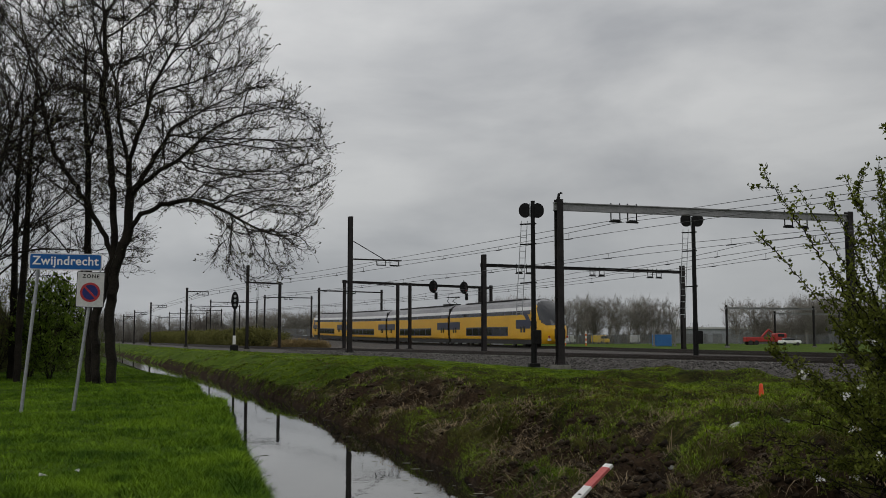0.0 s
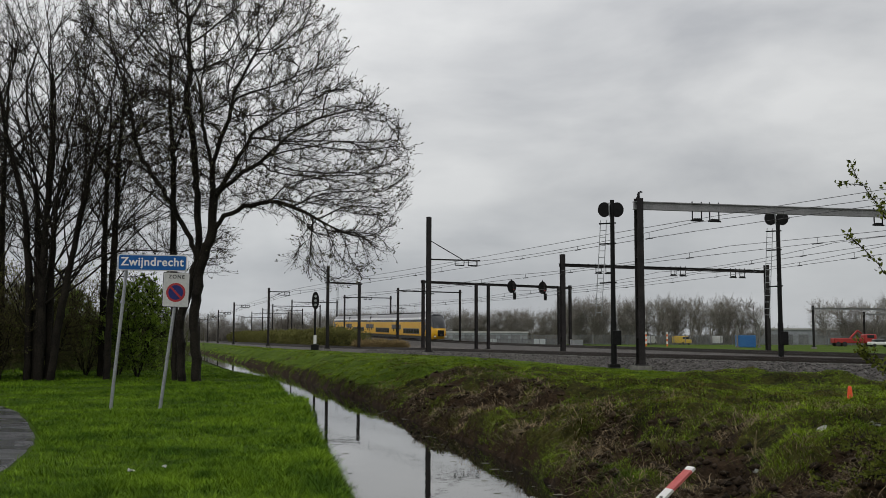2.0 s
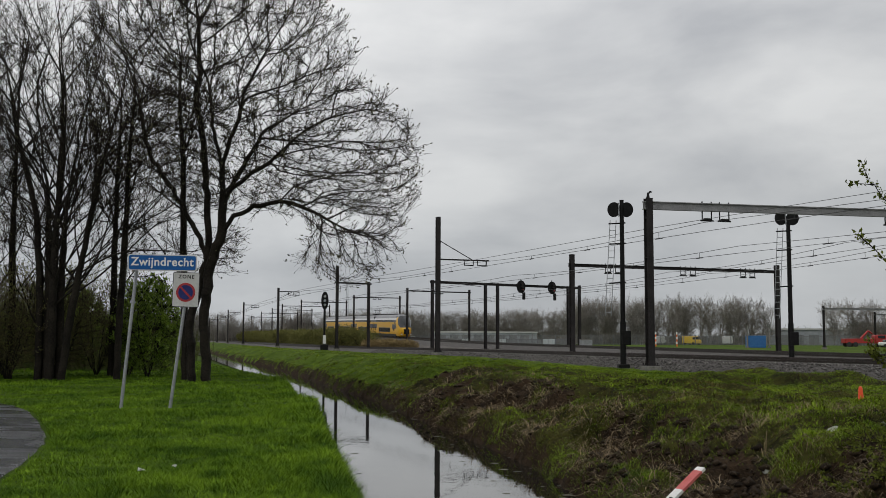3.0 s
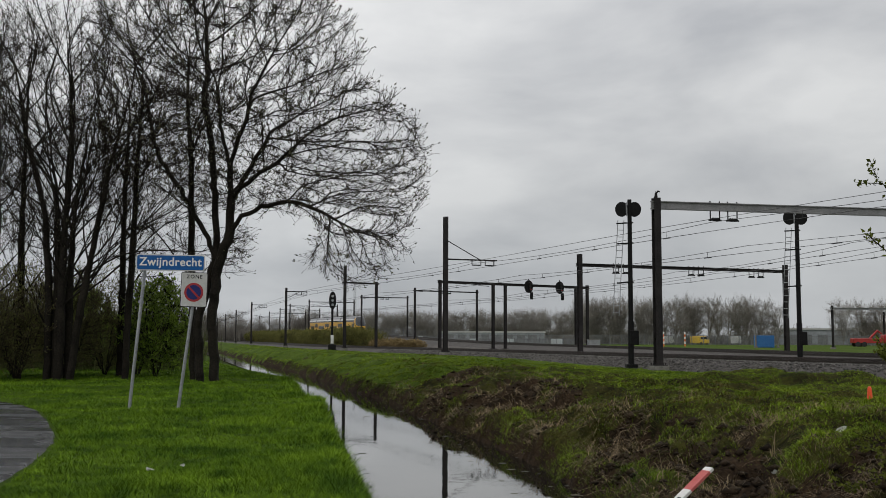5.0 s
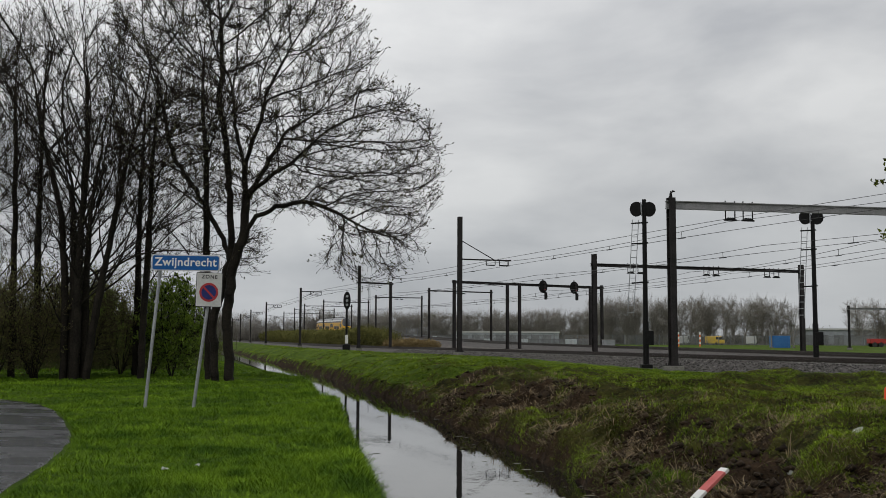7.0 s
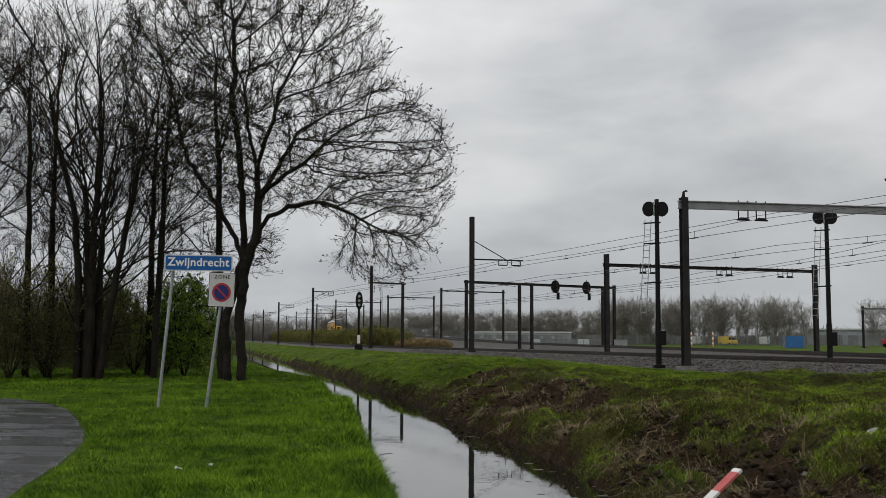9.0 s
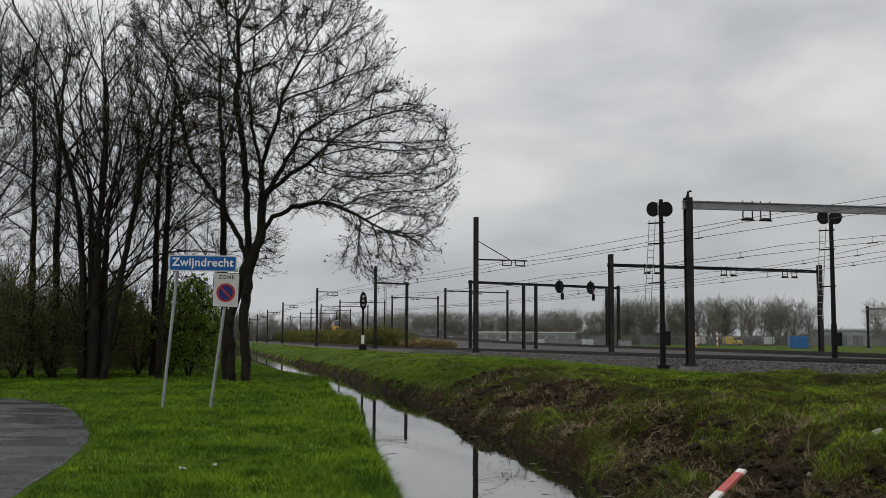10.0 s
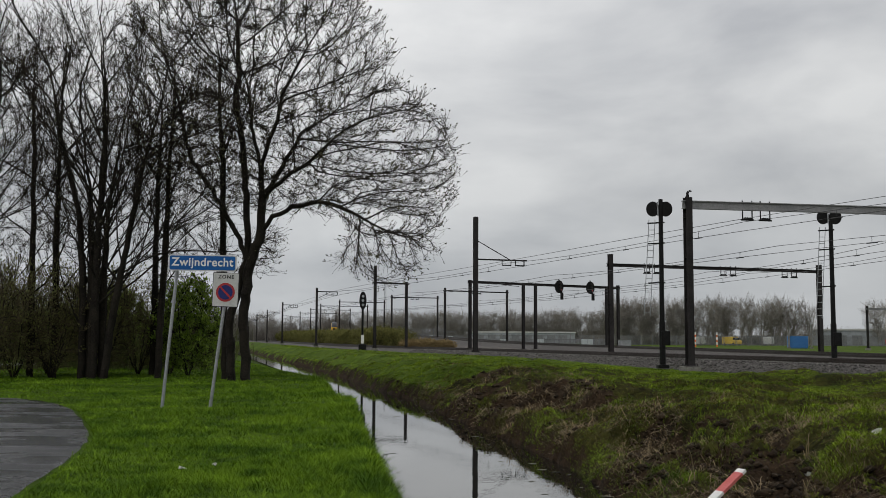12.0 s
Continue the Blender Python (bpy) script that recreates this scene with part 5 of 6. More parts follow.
# the low willow scrub between the tracks
def build_scrub():
    m1 = material("olive_willow_twigs", (0.10, 0.10, 0.03), (0.18, 0.175, 0.055), 0.3, 0.9, vary=0.3, spec=0.1)
    m2 = material("brown_brush", (0.13, 0.095, 0.04), (0.28, 0.21, 0.10), 0.3, 0.9, vary=0.3, spec=0.1)
    rng = random.Random(3)
    proto = build_shrub("willow_scrub", "low olive-brown willow scrub between the tracks", -9.6, 152.0, 2.4, 3.0, 600, m1, 2600, 0.24, 61, 9, 0.012, 2400, m1, "willow scrub")
    proto2 = build_shrub("brown_brush", "low brown brushwood beside the track", -2.4, 129.5, 1.3, 1.15, 400, m2, 1600, 0.2, 62, 9, 0.01, 4200, m2, "brown brush")
    for i in range(84):
        y = 151 + 2.0 * i + rng.uniform(-1, 1)
        x = float(along(TRACK1, y)) + 8.2 - 0.043 * i + rng.uniform(0, 4.5)
        copy_thing(proto, pose(x, y, float(height(x, y)) - 0.2 - rng.uniform(0, 0.5) + i * 0.0053, 0, 0, rng.uniform(0, 360)))
    for x, y in ((-3.2, 127.0), (-1.6, 128.0), (0.2, 128.5), (-4.2, 129.6)):
        copy_thing(proto2, pose(x, y, float(height(x, y)) - 0.15, 0, 0, rng.uniform(0, 360)))


build_scrub()


# ---- grass ----
def blade_mesh(name, x, y, h, w, lean, mat, seed, sag=0.0):
    """Bent blades: two segments each, a narrow quad and a tip."""
    rng = np.random.default_rng(seed)
    n = len(x)
    z = height(x, y) - 0.01
    a = rng.random(n) * 2 * np.pi
    ln = lean * (0.3 + rng.random(n))
    dx, dy = np.cos(a) * ln, np.sin(a) * ln
    b = rng.random(n) * 2 * np.pi
    sx, sy = np.cos(b) * w / 2, np.sin(b) * w / 2
    p0 = np.stack([x - sx, y - sy, z], 1)
    p1 = np.stack([x + sx, y + sy, z], 1)
    mx, my, mz = x + dx * h * 0.4, y + dy * h * 0.4, z + h * 0.62
    p2 = np.stack([mx + sx * 0.8, my + sy * 0.8, mz], 1)
    p3 = np.stack([mx - sx * 0.8, my - sy * 0.8, mz], 1)
    p4 = np.stack([x + dx * h, y + dy * h, z + h * (1.0 - sag)], 1)
    V = np.stack([p0, p1, p2, p3, p4], 1).reshape(-1, 3)
    k = np.arange(n)[:, None] * 5
    F = np.concatenate([k + np.array([[0, 1, 2]]), k + np.array([[0, 2, 3]]), k + np.array([[3, 2, 4]])])
    return quick_mesh(name, V, F, mat)


def off_path(x, y):
    c = np.array([(p.x, p.y) for p in PATH])
    d = np.full(len(x), 1e9)
    for q in c:
        d = np.minimum(d, (x - q[0]) ** 2 + (y - q[1]) ** 2)
    return np.sqrt(d) > 1.5


def scatter(rng, n, near, far, a0, a1):
    """Points spread over a fan before the viewer, thinning with distance."""
    r = near * (far / near) ** rng.random(n)
    a = np.radians(a0 + (a1 - a0) * rng.random(n))
    return r * np.sin(a), r * np.cos(a)


def build_grass():
    rng = np.random.default_rng(8)
    x, y = scatter(rng, 400000, 8.0, 75, -32, 3)
    left = -beside(DITCH_L, x, y)
    ok = (left > -0.05) & off_path(x, y)
    x, y, left = x[ok], y[ok], left[ok]
    dist = np.hypot(x, y)
    tuft = 0.5 + 0.5 * wobble(x, y, 0.45, 5)
    h = (0.035 + 0.065 * rng.random(len(x))) * (0.5 + 1.1 * tuft ** 2) * np.where(left < 0.9, 1.7, 1.0)
    w = 0.0058 * np.maximum(1, dist / 10)
    tagged(new("lawn_grass", blade_mesh("lawn_grass", x, y, h, w, 1.3, M_GRASS, 9)), "lush bright green spring grass on the lawn", "grass", kind="stuff")
    # the far bank: short turf on the crest and in patches on the broken slope
    x, y = scatter(rng, 560000, 11.5, 62, -12, 32)
    x2, y2 = scatter(rng, 330000, 40, 170, -17, 20)
    x, y = np.append(x, x2), np.append(y, y2)
    right = beside(DITCH_R, x, y)
    ok = (right > 0.05) & (beside(TRACK1, x, y) < -3.0 - 0.7 * step(80, 58, y))
    x, y, right = x[ok], y[ok], right[ok]
    keep = bare(x, y, right) + 0.22 * rng.normal(0, 1, len(x)) < -0.05
    x, y, right = x[keep], y[keep], right[keep]
    dist = np.hypot(x, y)
    lush = 0.5 + 0.5 * wobble(x, y, 0.4, 4)
    h = (0.03 + 0.06 * rng.random(len(x))) * (0.5 + 1.1 * np.clip(lush, 0, 1.3))
    w = 0.0044 * np.maximum(1, dist / 11)
    fresh = wobble(x, y, 0.9, 51) + 0.5 * wobble(x, y, 0.3, 52) + 0.35 * rng.normal(0, 1, len(x)) + 0.5 * step(1.5, 5, right) + 0.9 * step(36, 54, y) > 0.05
    tagged(new("bank_grass", blade_mesh("bank_grass", x[fresh], y[fresh], h[fresh], w[fresh], 1.5, M_GRASS2, 10, 0.25)), "rough green grass on the ditch bank", "grass", kind="stuff")
    moss = material("brown_moss_blade", (0.040, 0.038, 0.008), (0.135, 0.115, 0.030), 0.7, 0.9, vary=0.5, spec=0.08)
    old = ~fresh
    tagged(new("bank_moss", blade_mesh("bank_moss", x[old], y[old], h[old], w[old], 2.0, moss, 12, 0.5)), "brownish moss and withered grass on the bank", "grass", kind="stuff")
    # withered blades lie flat over the broken earth
    x, y = scatter(rng, 60000, 11.0, 80, -14, 33)
    right = beside(DITCH_R, x, y)
    patch = wobble(x, y, 0.6, 12) + 0.6 * wobble(x, y, 0.2, 13)
    ok = (right > 0.1) & (right < 5.0) & (patch + 0.5 * bare(x, y, right) > 0.35)
    x, y = x[ok], y[ok]
    h = 0.08 + 0.20 * rng.random(len(x)) ** 1.5
    w = 0.006 * np.maximum(1, np.hypot(x, y) / 12)
    tagged(new("dead_straw", blade_mesh("dead_straw", x, y, h, w, 1.7, M_STRAW, 11, 0.75)), "flattened pale dead straw on the bank", "dead grass", kind="stuff")


build_grass()


def tuft_mesh(name, cx, cy, per, length, width, mat, seed, spread=0.09, flat=0.5):
    """Tussocks: long arching blades that fan out of one root and bend to the ground."""
    rng = np.random.default_rng(seed)
    n = len(cx) * per
    x = np.repeat(cx, per) + rng.normal(0, spread, n)
    y = np.repeat(cy, per) + rng.normal(0, spread, n)
    z = height(x, y) - 0.02
    size = np.repeat(0.6 + 0.8 * rng.random(len(cx)), per)
    L = length * size * (0.5 + 0.8 * rng.random(n))
    a = np.repeat(2 * np.pi * rng.random(len(cx)), per) + rng.normal(0, 1.3, n)
    # blades lean down the slope of the bank
    gx = (height(x + 0.1, y) - height(x - 0.1, y)) / 0.2
    gy = (height(x, y + 0.1) - height(x, y - 0.1)) / 0.2
    dx, dy = np.cos(a) - 1.3 * gx, np.sin(a) - 1.3 * gy
    q = np.hypot(dx, dy) + 1e-6
    dx, dy = dx / q, dy / q
    fl = np.clip(flat + rng.normal(0, 0.22, n), 0.1, 1.1)
    w = width * np.maximum(1, np.hypot(x, y) / 12) * (0.6 + 0.8 * rng.random(n))
    sx, sy = -dy * w / 2, dx * w / 2
    rows = []
    for f, up, ww in ((0.0, 0.0, 1.0), (0.45, 0.75, 0.9), (0.8, 0.95, 0.6), (1.0, 0.85, 0.1)):
        px, py = x + dx * L * f * fl, y + dy * L * f * fl
        pz = z + L * up * np.sqrt(np.maximum(0.05, 1.15 - fl)) * (1 - 0.35 * f * fl) - 0.5 * (gx * dx + gy * dy < 0) * L * f * f * fl * 0.5
        rows += [np.stack([px - sx * ww, py - sy * ww, pz], 1), np.stack([px + sx * ww, py + sy * ww, pz], 1)]
    V = np.stack(rows, 1).reshape(-1, 3)
    k = np.arange(n)[:, None] * 8
    F = np.concatenate([k + np.array([[i, i + 1, i + 3, i + 2]]) for i in (0, 2, 4)])
    return quick_mesh(name, V, F, mat)


def build_tufts():
    rng = np.random.default_rng(77)
    olive = material("olive_blade", (0.042, 0.052, 0.007), (0.115, 0.13, 0.016), 0.4, 0.85, vary=0.5, spec=0.12)

    def bank(n, near, far, lo, hi, a0=-14, a1=36):
        x, y = scatter(rng, n, near, far, a0, a1)
        r = beside(DITCH_R, x, y)
        ok = (r > lo) & (r < hi) & (beside(TRACK1, x, y) < -3.6)
        return x[ok], y[ok], r[ok]
    x, y, r = bank(9000, 11, 90, 0.1, 20)
    keep = (wobble(x, y, 0.9, 21) + 0.6 * step(1.2, 4.5, r) > 0.25) & (bare(x, y, r) < -0.1)
    tagged(new("green_tussock", tuft_mesh("green_tussock", x[keep], y[keep], 22, 0.13, 0.007, M_GRASS2, 78, 0.11, 0.8)), "arching green grass tussocks on the bank", "grass", kind="stuff")
    x, y, r = bank(6500, 11, 80, 0.1, 14)
    keep = wobble(x, y, 0.6, 22) + 0.3 * rng.random(len(x)) > 0.35
    tagged(new("olive_tussock", tuft_mesh("olive_tussock", x[keep], y[keep], 20, 0.15, 0.007, olive, 79, 0.10, 0.9)), "olive half-dead grass tussocks on the bank", "grass", kind="stuff")
    x, y, r = bank(6000, 11, 60, 0.1, 4.5)
    keep = (wobble(x, y, 0.5, 23) + 0.35 * wobble(x, y, 1.4, 24) > 0.25) & (bare(x, y, r) > -0.3)
    tagged(new("straw_tussock", tuft_mesh("straw_tussock", x[keep], y[keep], 18, 0.36, 0.008, M_STRAW, 80, 0.10, 1.0)), "bent pale straw hanging down the muddy bank", "dead grass", kind="stuff")
    x, y = scatter(rng, 5200, 8.5, 60, -30, 3)
    left = -beside(DITCH_L, x, y)
    ok = (left > 0.1) & off_path(x, y) & ((wobble(x, y, 0.7, 25) > 0.35) | (left < 0.7))
    tagged(new("lawn_tuft", tuft_mesh("lawn_tuft", x[ok], y[ok], 20, 0.13, 0.008, M_GRASS, 81, 0.08, 0.8)), "taller darker tufts in the lawn", "grass", kind="stuff")


build_tufts()


def build_clods():
    """Broken lumps of wet earth on the bare parts of the bank."""
    rng = np.random.default_rng(16)
    x, y = scatter(rng, 26000, 11, 60, -14, 33)
    r = beside(DITCH_R, x, y)
    ok = (r > 0.1) & (r < 5) & (bare(x, y, r) > -0.05)
    x, y = x[ok], y[ok]
    n = len(x)
    size = (0.02 + 0.09 * rng.random(n) ** 2.5)[:, None]
    c = np.stack([x, y, height(x, y) + 0.2 * size[:, 0]], 1)
    base = np.array([[1, 0, 0.1], [-1, 0, 0], [0, 1, 0], [0, -1, 0.1], [0.2, 0.1, 0.75], [0, 0, -0.6]])
    V = (c[:, None] + base[None] * size[:, None] * (0.6 + 0.8 * rng.random((n, 6, 1)))).reshape(-1, 3)
    tri = np.array([[0, 2, 4], [2, 1, 4], [1, 3, 4], [3, 0, 4], [2, 0, 5], [1, 2, 5], [3, 1, 5], [0, 3, 5]])
    F = (np.arange(n)[:, None, None] * 6 + tri[None]).reshape(-1, 3)
    m = material("earth_clod", (0.009, 0.0065, 0.004), (0.045, 0.031, 0.019), 2.5, 0.95, bump=1, fine=7, vary=0.5, spec=0.15)
    tagged(new("earth_clods", quick_mesh("earth_clods", V, F, m)), "broken clods of dark wet earth on the bank", "soil", kind="stuff")


build_clods()


def build_stones():
    """Loose stones on the shoulder of the near track."""
    rng = np.random.default_rng(15)
    n = 22000
    y = 30 + 75 * rng.random(n) ** 1.3
    o = -4.3 + 4.2 * rng.random(n)
    s = slant(TRACK1, y)
    nx, ny = 1 / np.hypot(1, s), -s / np.hypot(1, s)
    z = RAIL_Z + np.interp(o, [-4.4, -3.0, -1.75, 0.2], [-1.36, -0.72, -0.16, -0.17])
    c = np.stack([along(TRACK1, y) + o * nx, y + o * ny, z + 0.01], 1)
    r = (0.035 + 0.05 * rng.random(n))[:, None]
    base = np.array([[1, 0, 0], [-1, 0, 0], [0, 1, 0], [0, -1, 0], [0, 0, 0.8], [0, 0, -0.8]])
    V = (c[:, None] + base[None] * r[:, None] * (0.7 + 0.6 * rng.random((n, 6, 1))) + rng.normal(0, 0.012, (n, 6, 3))).reshape(-1, 3)
    tri = np.array([[0, 2, 4], [2, 1, 4], [1, 3, 4], [3, 0, 4], [2, 0, 5], [1, 2, 5], [3, 1, 5], [0, 3, 5]])
    F = (np.arange(n)[:, None, None] * 6 + tri[None]).reshape(-1, 3)
    tagged(new("ballast_stones", quick_mesh("ballast_stones", V, F, M_STONE)), "loose grey ballast stones on the track shoulder", "ballast", kind="stuff")


build_stones()


# ---- signs ----
def text_mesh(name, body, size, mat, parent, m, depth=0.004, label="", spacing=1.0):
    cu = bpy.data.curves.new(name, "FONT")
    cu.body, cu.size, cu.align_x, cu.align_y, cu.extrude = body, size, "CENTER", "CENTER", depth
    cu.space_character = spacing
    cu.offset = size * 0.018
    tmp = bpy.data.objects.new(name, cu)
    me = bpy.data.meshes.new_from_object(tmp)
    bpy.data.objects.remove(tmp)
    me.materials.clear()
    me.materials.append(mat)
    ob = new(name, me)
    ob.parent = parent
    ob.matrix_basis = m
    return tagged(ob, label)


def rounded_plate(w, h, d, r, k=6):
    bm = bmesh.new()
    pts = []
    for cx, cz, a0 in ((w / 2 - r, h / 2 - r, 0), (-w / 2 + r, h / 2 - r, 90), (-w / 2 + r, -h / 2 + r, 180), (w / 2 - r, -h / 2 + r, 270)):
        for i in range(k + 1):
            a = radians(a0 + 90 * i / k)
            pts.append((cx + r * math.cos(a), cz + r * math.sin(a)))
    f = [bm.verts.new((px, -d / 2, pz)) for px, pz in pts]
    b = [bm.verts.new((px, d / 2, pz)) for px, pz in pts]
    bm.faces.new(f)
    bm.faces.new(b[::-1])
    n = len(pts)
    for i in range(n):
        bm.faces.new((f[i], f[(i + 1) % n], b[(i + 1) % n], b[i]))
    return bm


def build_signs():
    t = thing("town_sign", pose(-6.37, 23.2, 0), "blue town sign with white lettering on a leaning steel post", "sign")
    bm = bmesh.new()
    rod(bm, (0, 0.06, -0.1), (0.27, 0.06, 3.16), 0.038, k=12)
    part("post", bm, M_GALV, t, "grey galvanised steel post")
    bm = bmesh.new()
    rod(bm, (0.2, 0.06, 2.38), (0.204, 0.06, 2.44), 0.06, k=12)
    part("clamp", bm, M_GALV, t)
    bm = bmesh.new()
    rod(bm, (0.255, 0.06, 3.0), (0.262, 0.06, 3.06), 0.055, k=12)
    part("clamp", bm, M_GALV, t)
    tilt = pose(0.86, 0, 3.30, 0, 0.6, 2)
    plate = part("plate", rounded_plate(1.54, 0.37, 0.03, 0.05), M_DULL, t, "white-bordered plate", tilt)
    part("field", rounded_plate(1.49, 0.32, 0.03, 0.04), M_BLUE, plate, "blue field", pose(0, -0.004, 0))
    text_mesh("lettering", "Zwijndrecht", 0.265, M_WHITE, plate, pose(0, -0.022, 0.012, 90, 0, 0), 0.003, "white letters", 1.06)
    t = thing("no_parking_zone_sign", pose(-5.28, 23.2, 0), "white zone sign with a blue and red no-parking disc", "sign")
    bm = bmesh.new()
    rod(bm, (0, 0.05, -0.1), (0.36, 0.05, 3.02), 0.038, k=12)
    part("post", bm, M_GALV, t, "grey galvanised steel post")
    tilt = pose(0.315, -0.01, 2.69, 0, 1.5, 0)
    plate = part("plate", rounded_plate(0.60, 0.79, 0.025, 0.03), M_MAST, t, "dark-edged plate", tilt)
    part("face", rounded_plate(0.572, 0.76, 0.025, 0.025), M_DULL, plate, "dull white face", pose(0, -0.004, 0))
    bm = bmesh.new()
    disc(bm, (0, -0.016, -0.06), 0.215, 0.012, k=36)
    part("ring", bm, M_RED, plate, "red ring")
    bm = bmesh.new()
    disc(bm, (0, -0.022, -0.06), 0.165, 0.012, k=36)
    part("disc", bm, M_DISC, plate, "blue disc")
    bm = bmesh.new()
    box(bm, 0, -0.03, 0, 0.35, 0.008, 0.04)
    part("bar", bm, M_RED, plate, "red bar", pose(0, 0, -0.06, 0, 45, 0))
    text_mesh("lettering", "ZONE", 0.115, M_BLACK, plate, pose(0, -0.019, 0.29, 90, 0, 0), 0.002, "black letters", 1.25)


build_signs()


# ---- small things ----
def build_marker_post():
    t = thing("marker_post", look((2.44, 12.1, -0.95), (3.72, 12.8, 0.0)), "red and white wooden marker post leaning from the bank", "marker post")
    L = (Vector((3.72, 12.8, 0.0)) - Vector((2.44, 12.1, -0.95))).length
    at = [(0.0, L - 1.55, M_WHITE), (L - 1.55, L - 0.95, M_FADED), (L - 0.95, L - 0.45, M_WHITE), (L - 0.45, L - 0.07, M_FADED), (L - 0.07, L, M_WHITE)]
    for a, b, m in at:
        bm = bmesh.new()
        box(bm, 0, 0, -(a + b) / 2, 0.13, 0.035, b - a)
        part("band", bm, m, t)
    bm = bmesh.new()
    for k, w in ((0.62, 0.05), (0.72, 0.08), (0.80, 0.04)):
        box(bm, 0.01, 0.02, -(L - k), w, 0.004, 0.02)
    tagged(part("scuffs", bm, M_BLACK, t, "worn black marks"), kind="stuff")


build_marker_post()


def build_cone(x, y):
    t = thing("orange_marker", pose(x, y, float(height(x, y)) + 0.05), "small orange plastic marker in the grass", "marker")
    bm = bmesh.new()
    rod(bm, (0, 0, -0.06), (0, 0, 0.15), 0.05, 0.032, 14)
    rod(bm, (0, 0, 0.15), (0, 0, 0.18), 0.032, 0.018, 14)
    m = material("orange_plastic", (0.75, 0.07, 0.015), (0.85, 0.10, 0.02), 4, 0.5)
    part("body", bm, m, t)


build_cone(7.72, 17.1)


def build_litter():
    rng = random.Random(5)
    m = material("paper_litter", (0.45, 0.45, 0.43), (0.7, 0.7, 0.68), 6, 0.8)
    for x, y, s in ((-2.95, 11.7, 0.05), (-2.72, 12.3, 0.035), (6.0, 14.2, 0.10), (6.3, 13.2, 0.08), (4.9, 13.8, 0.05)):
        z = float(height(x, y)) + 0.07
        bm = bmesh.new()
        vs = [bm.verts.new((s * (i - 1.5) * 0.6, s * (j - 1) * 0.6, s * rng.uniform(0, 0.7))) for j in range(3) for i in range(4)]
        for j in range(2):
            for i in range(3):
                bm.faces.new((vs[4 * j + i], vs[4 * j + i + 1], vs[4 * j + i + 5], vs[4 * j + i + 4]))
        bmesh.ops.solidify(bm, geom=bm.faces[:], thickness=0.003)
        me = bpy.data.meshes.new("paper_scrap")
        bm.to_mesh(me)
        bm.free()
        me.materials.append(m)
        ob = new("paper_scrap", me)
        ob.matrix_basis = pose(x, y, z, rng.uniform(-30, 30), rng.uniform(-30, 30), rng.uniform(0, 360))
        tagged(ob, "crumpled white scrap of paper in the grass", "litter", "litter")


build_litter()


def build_flotsam():
    """Flat scraps of weed and leaf that drift along the banks."""
    rng = np.random.default_rng(19)
    m = material("floating_weed", (0.05, 0.05, 0.03), (0.17, 0.165, 0.12), 5, 0.8, vary=0.5)
    V, F = [], []
    for _ in range(230):
        y = 14 + 60 * rng.random() ** 1.5
        a, b = float(along(DITCH_L, y)), float(along(DITCH_R, y))
        f = 1 - 0.55 * rng.random() ** 1.6 if rng.random() < 0.75 else rng.random()
        x = a + (b - a) * f
        r = 0.012 + 0.06 * rng.random() ** 3
        k = len(V)
        n = 7
        V += [(x + r * (0.6 + 0.6 * rng.random()) * math.cos(2 * math.pi * i / n) * 1.8, y + r * (0.6 + 0.6 * rng.random()) * math.sin(2 * math.pi * i / n), -0.896) for i in range(n)]
        F.append(tuple(range(k, k + n)))
    tagged(new("floating_weed", mesh_from("floating_weed", V, F, m)), "scraps of weed and leaves floating on the ditch", "weed", kind="stuff")


build_flotsam()


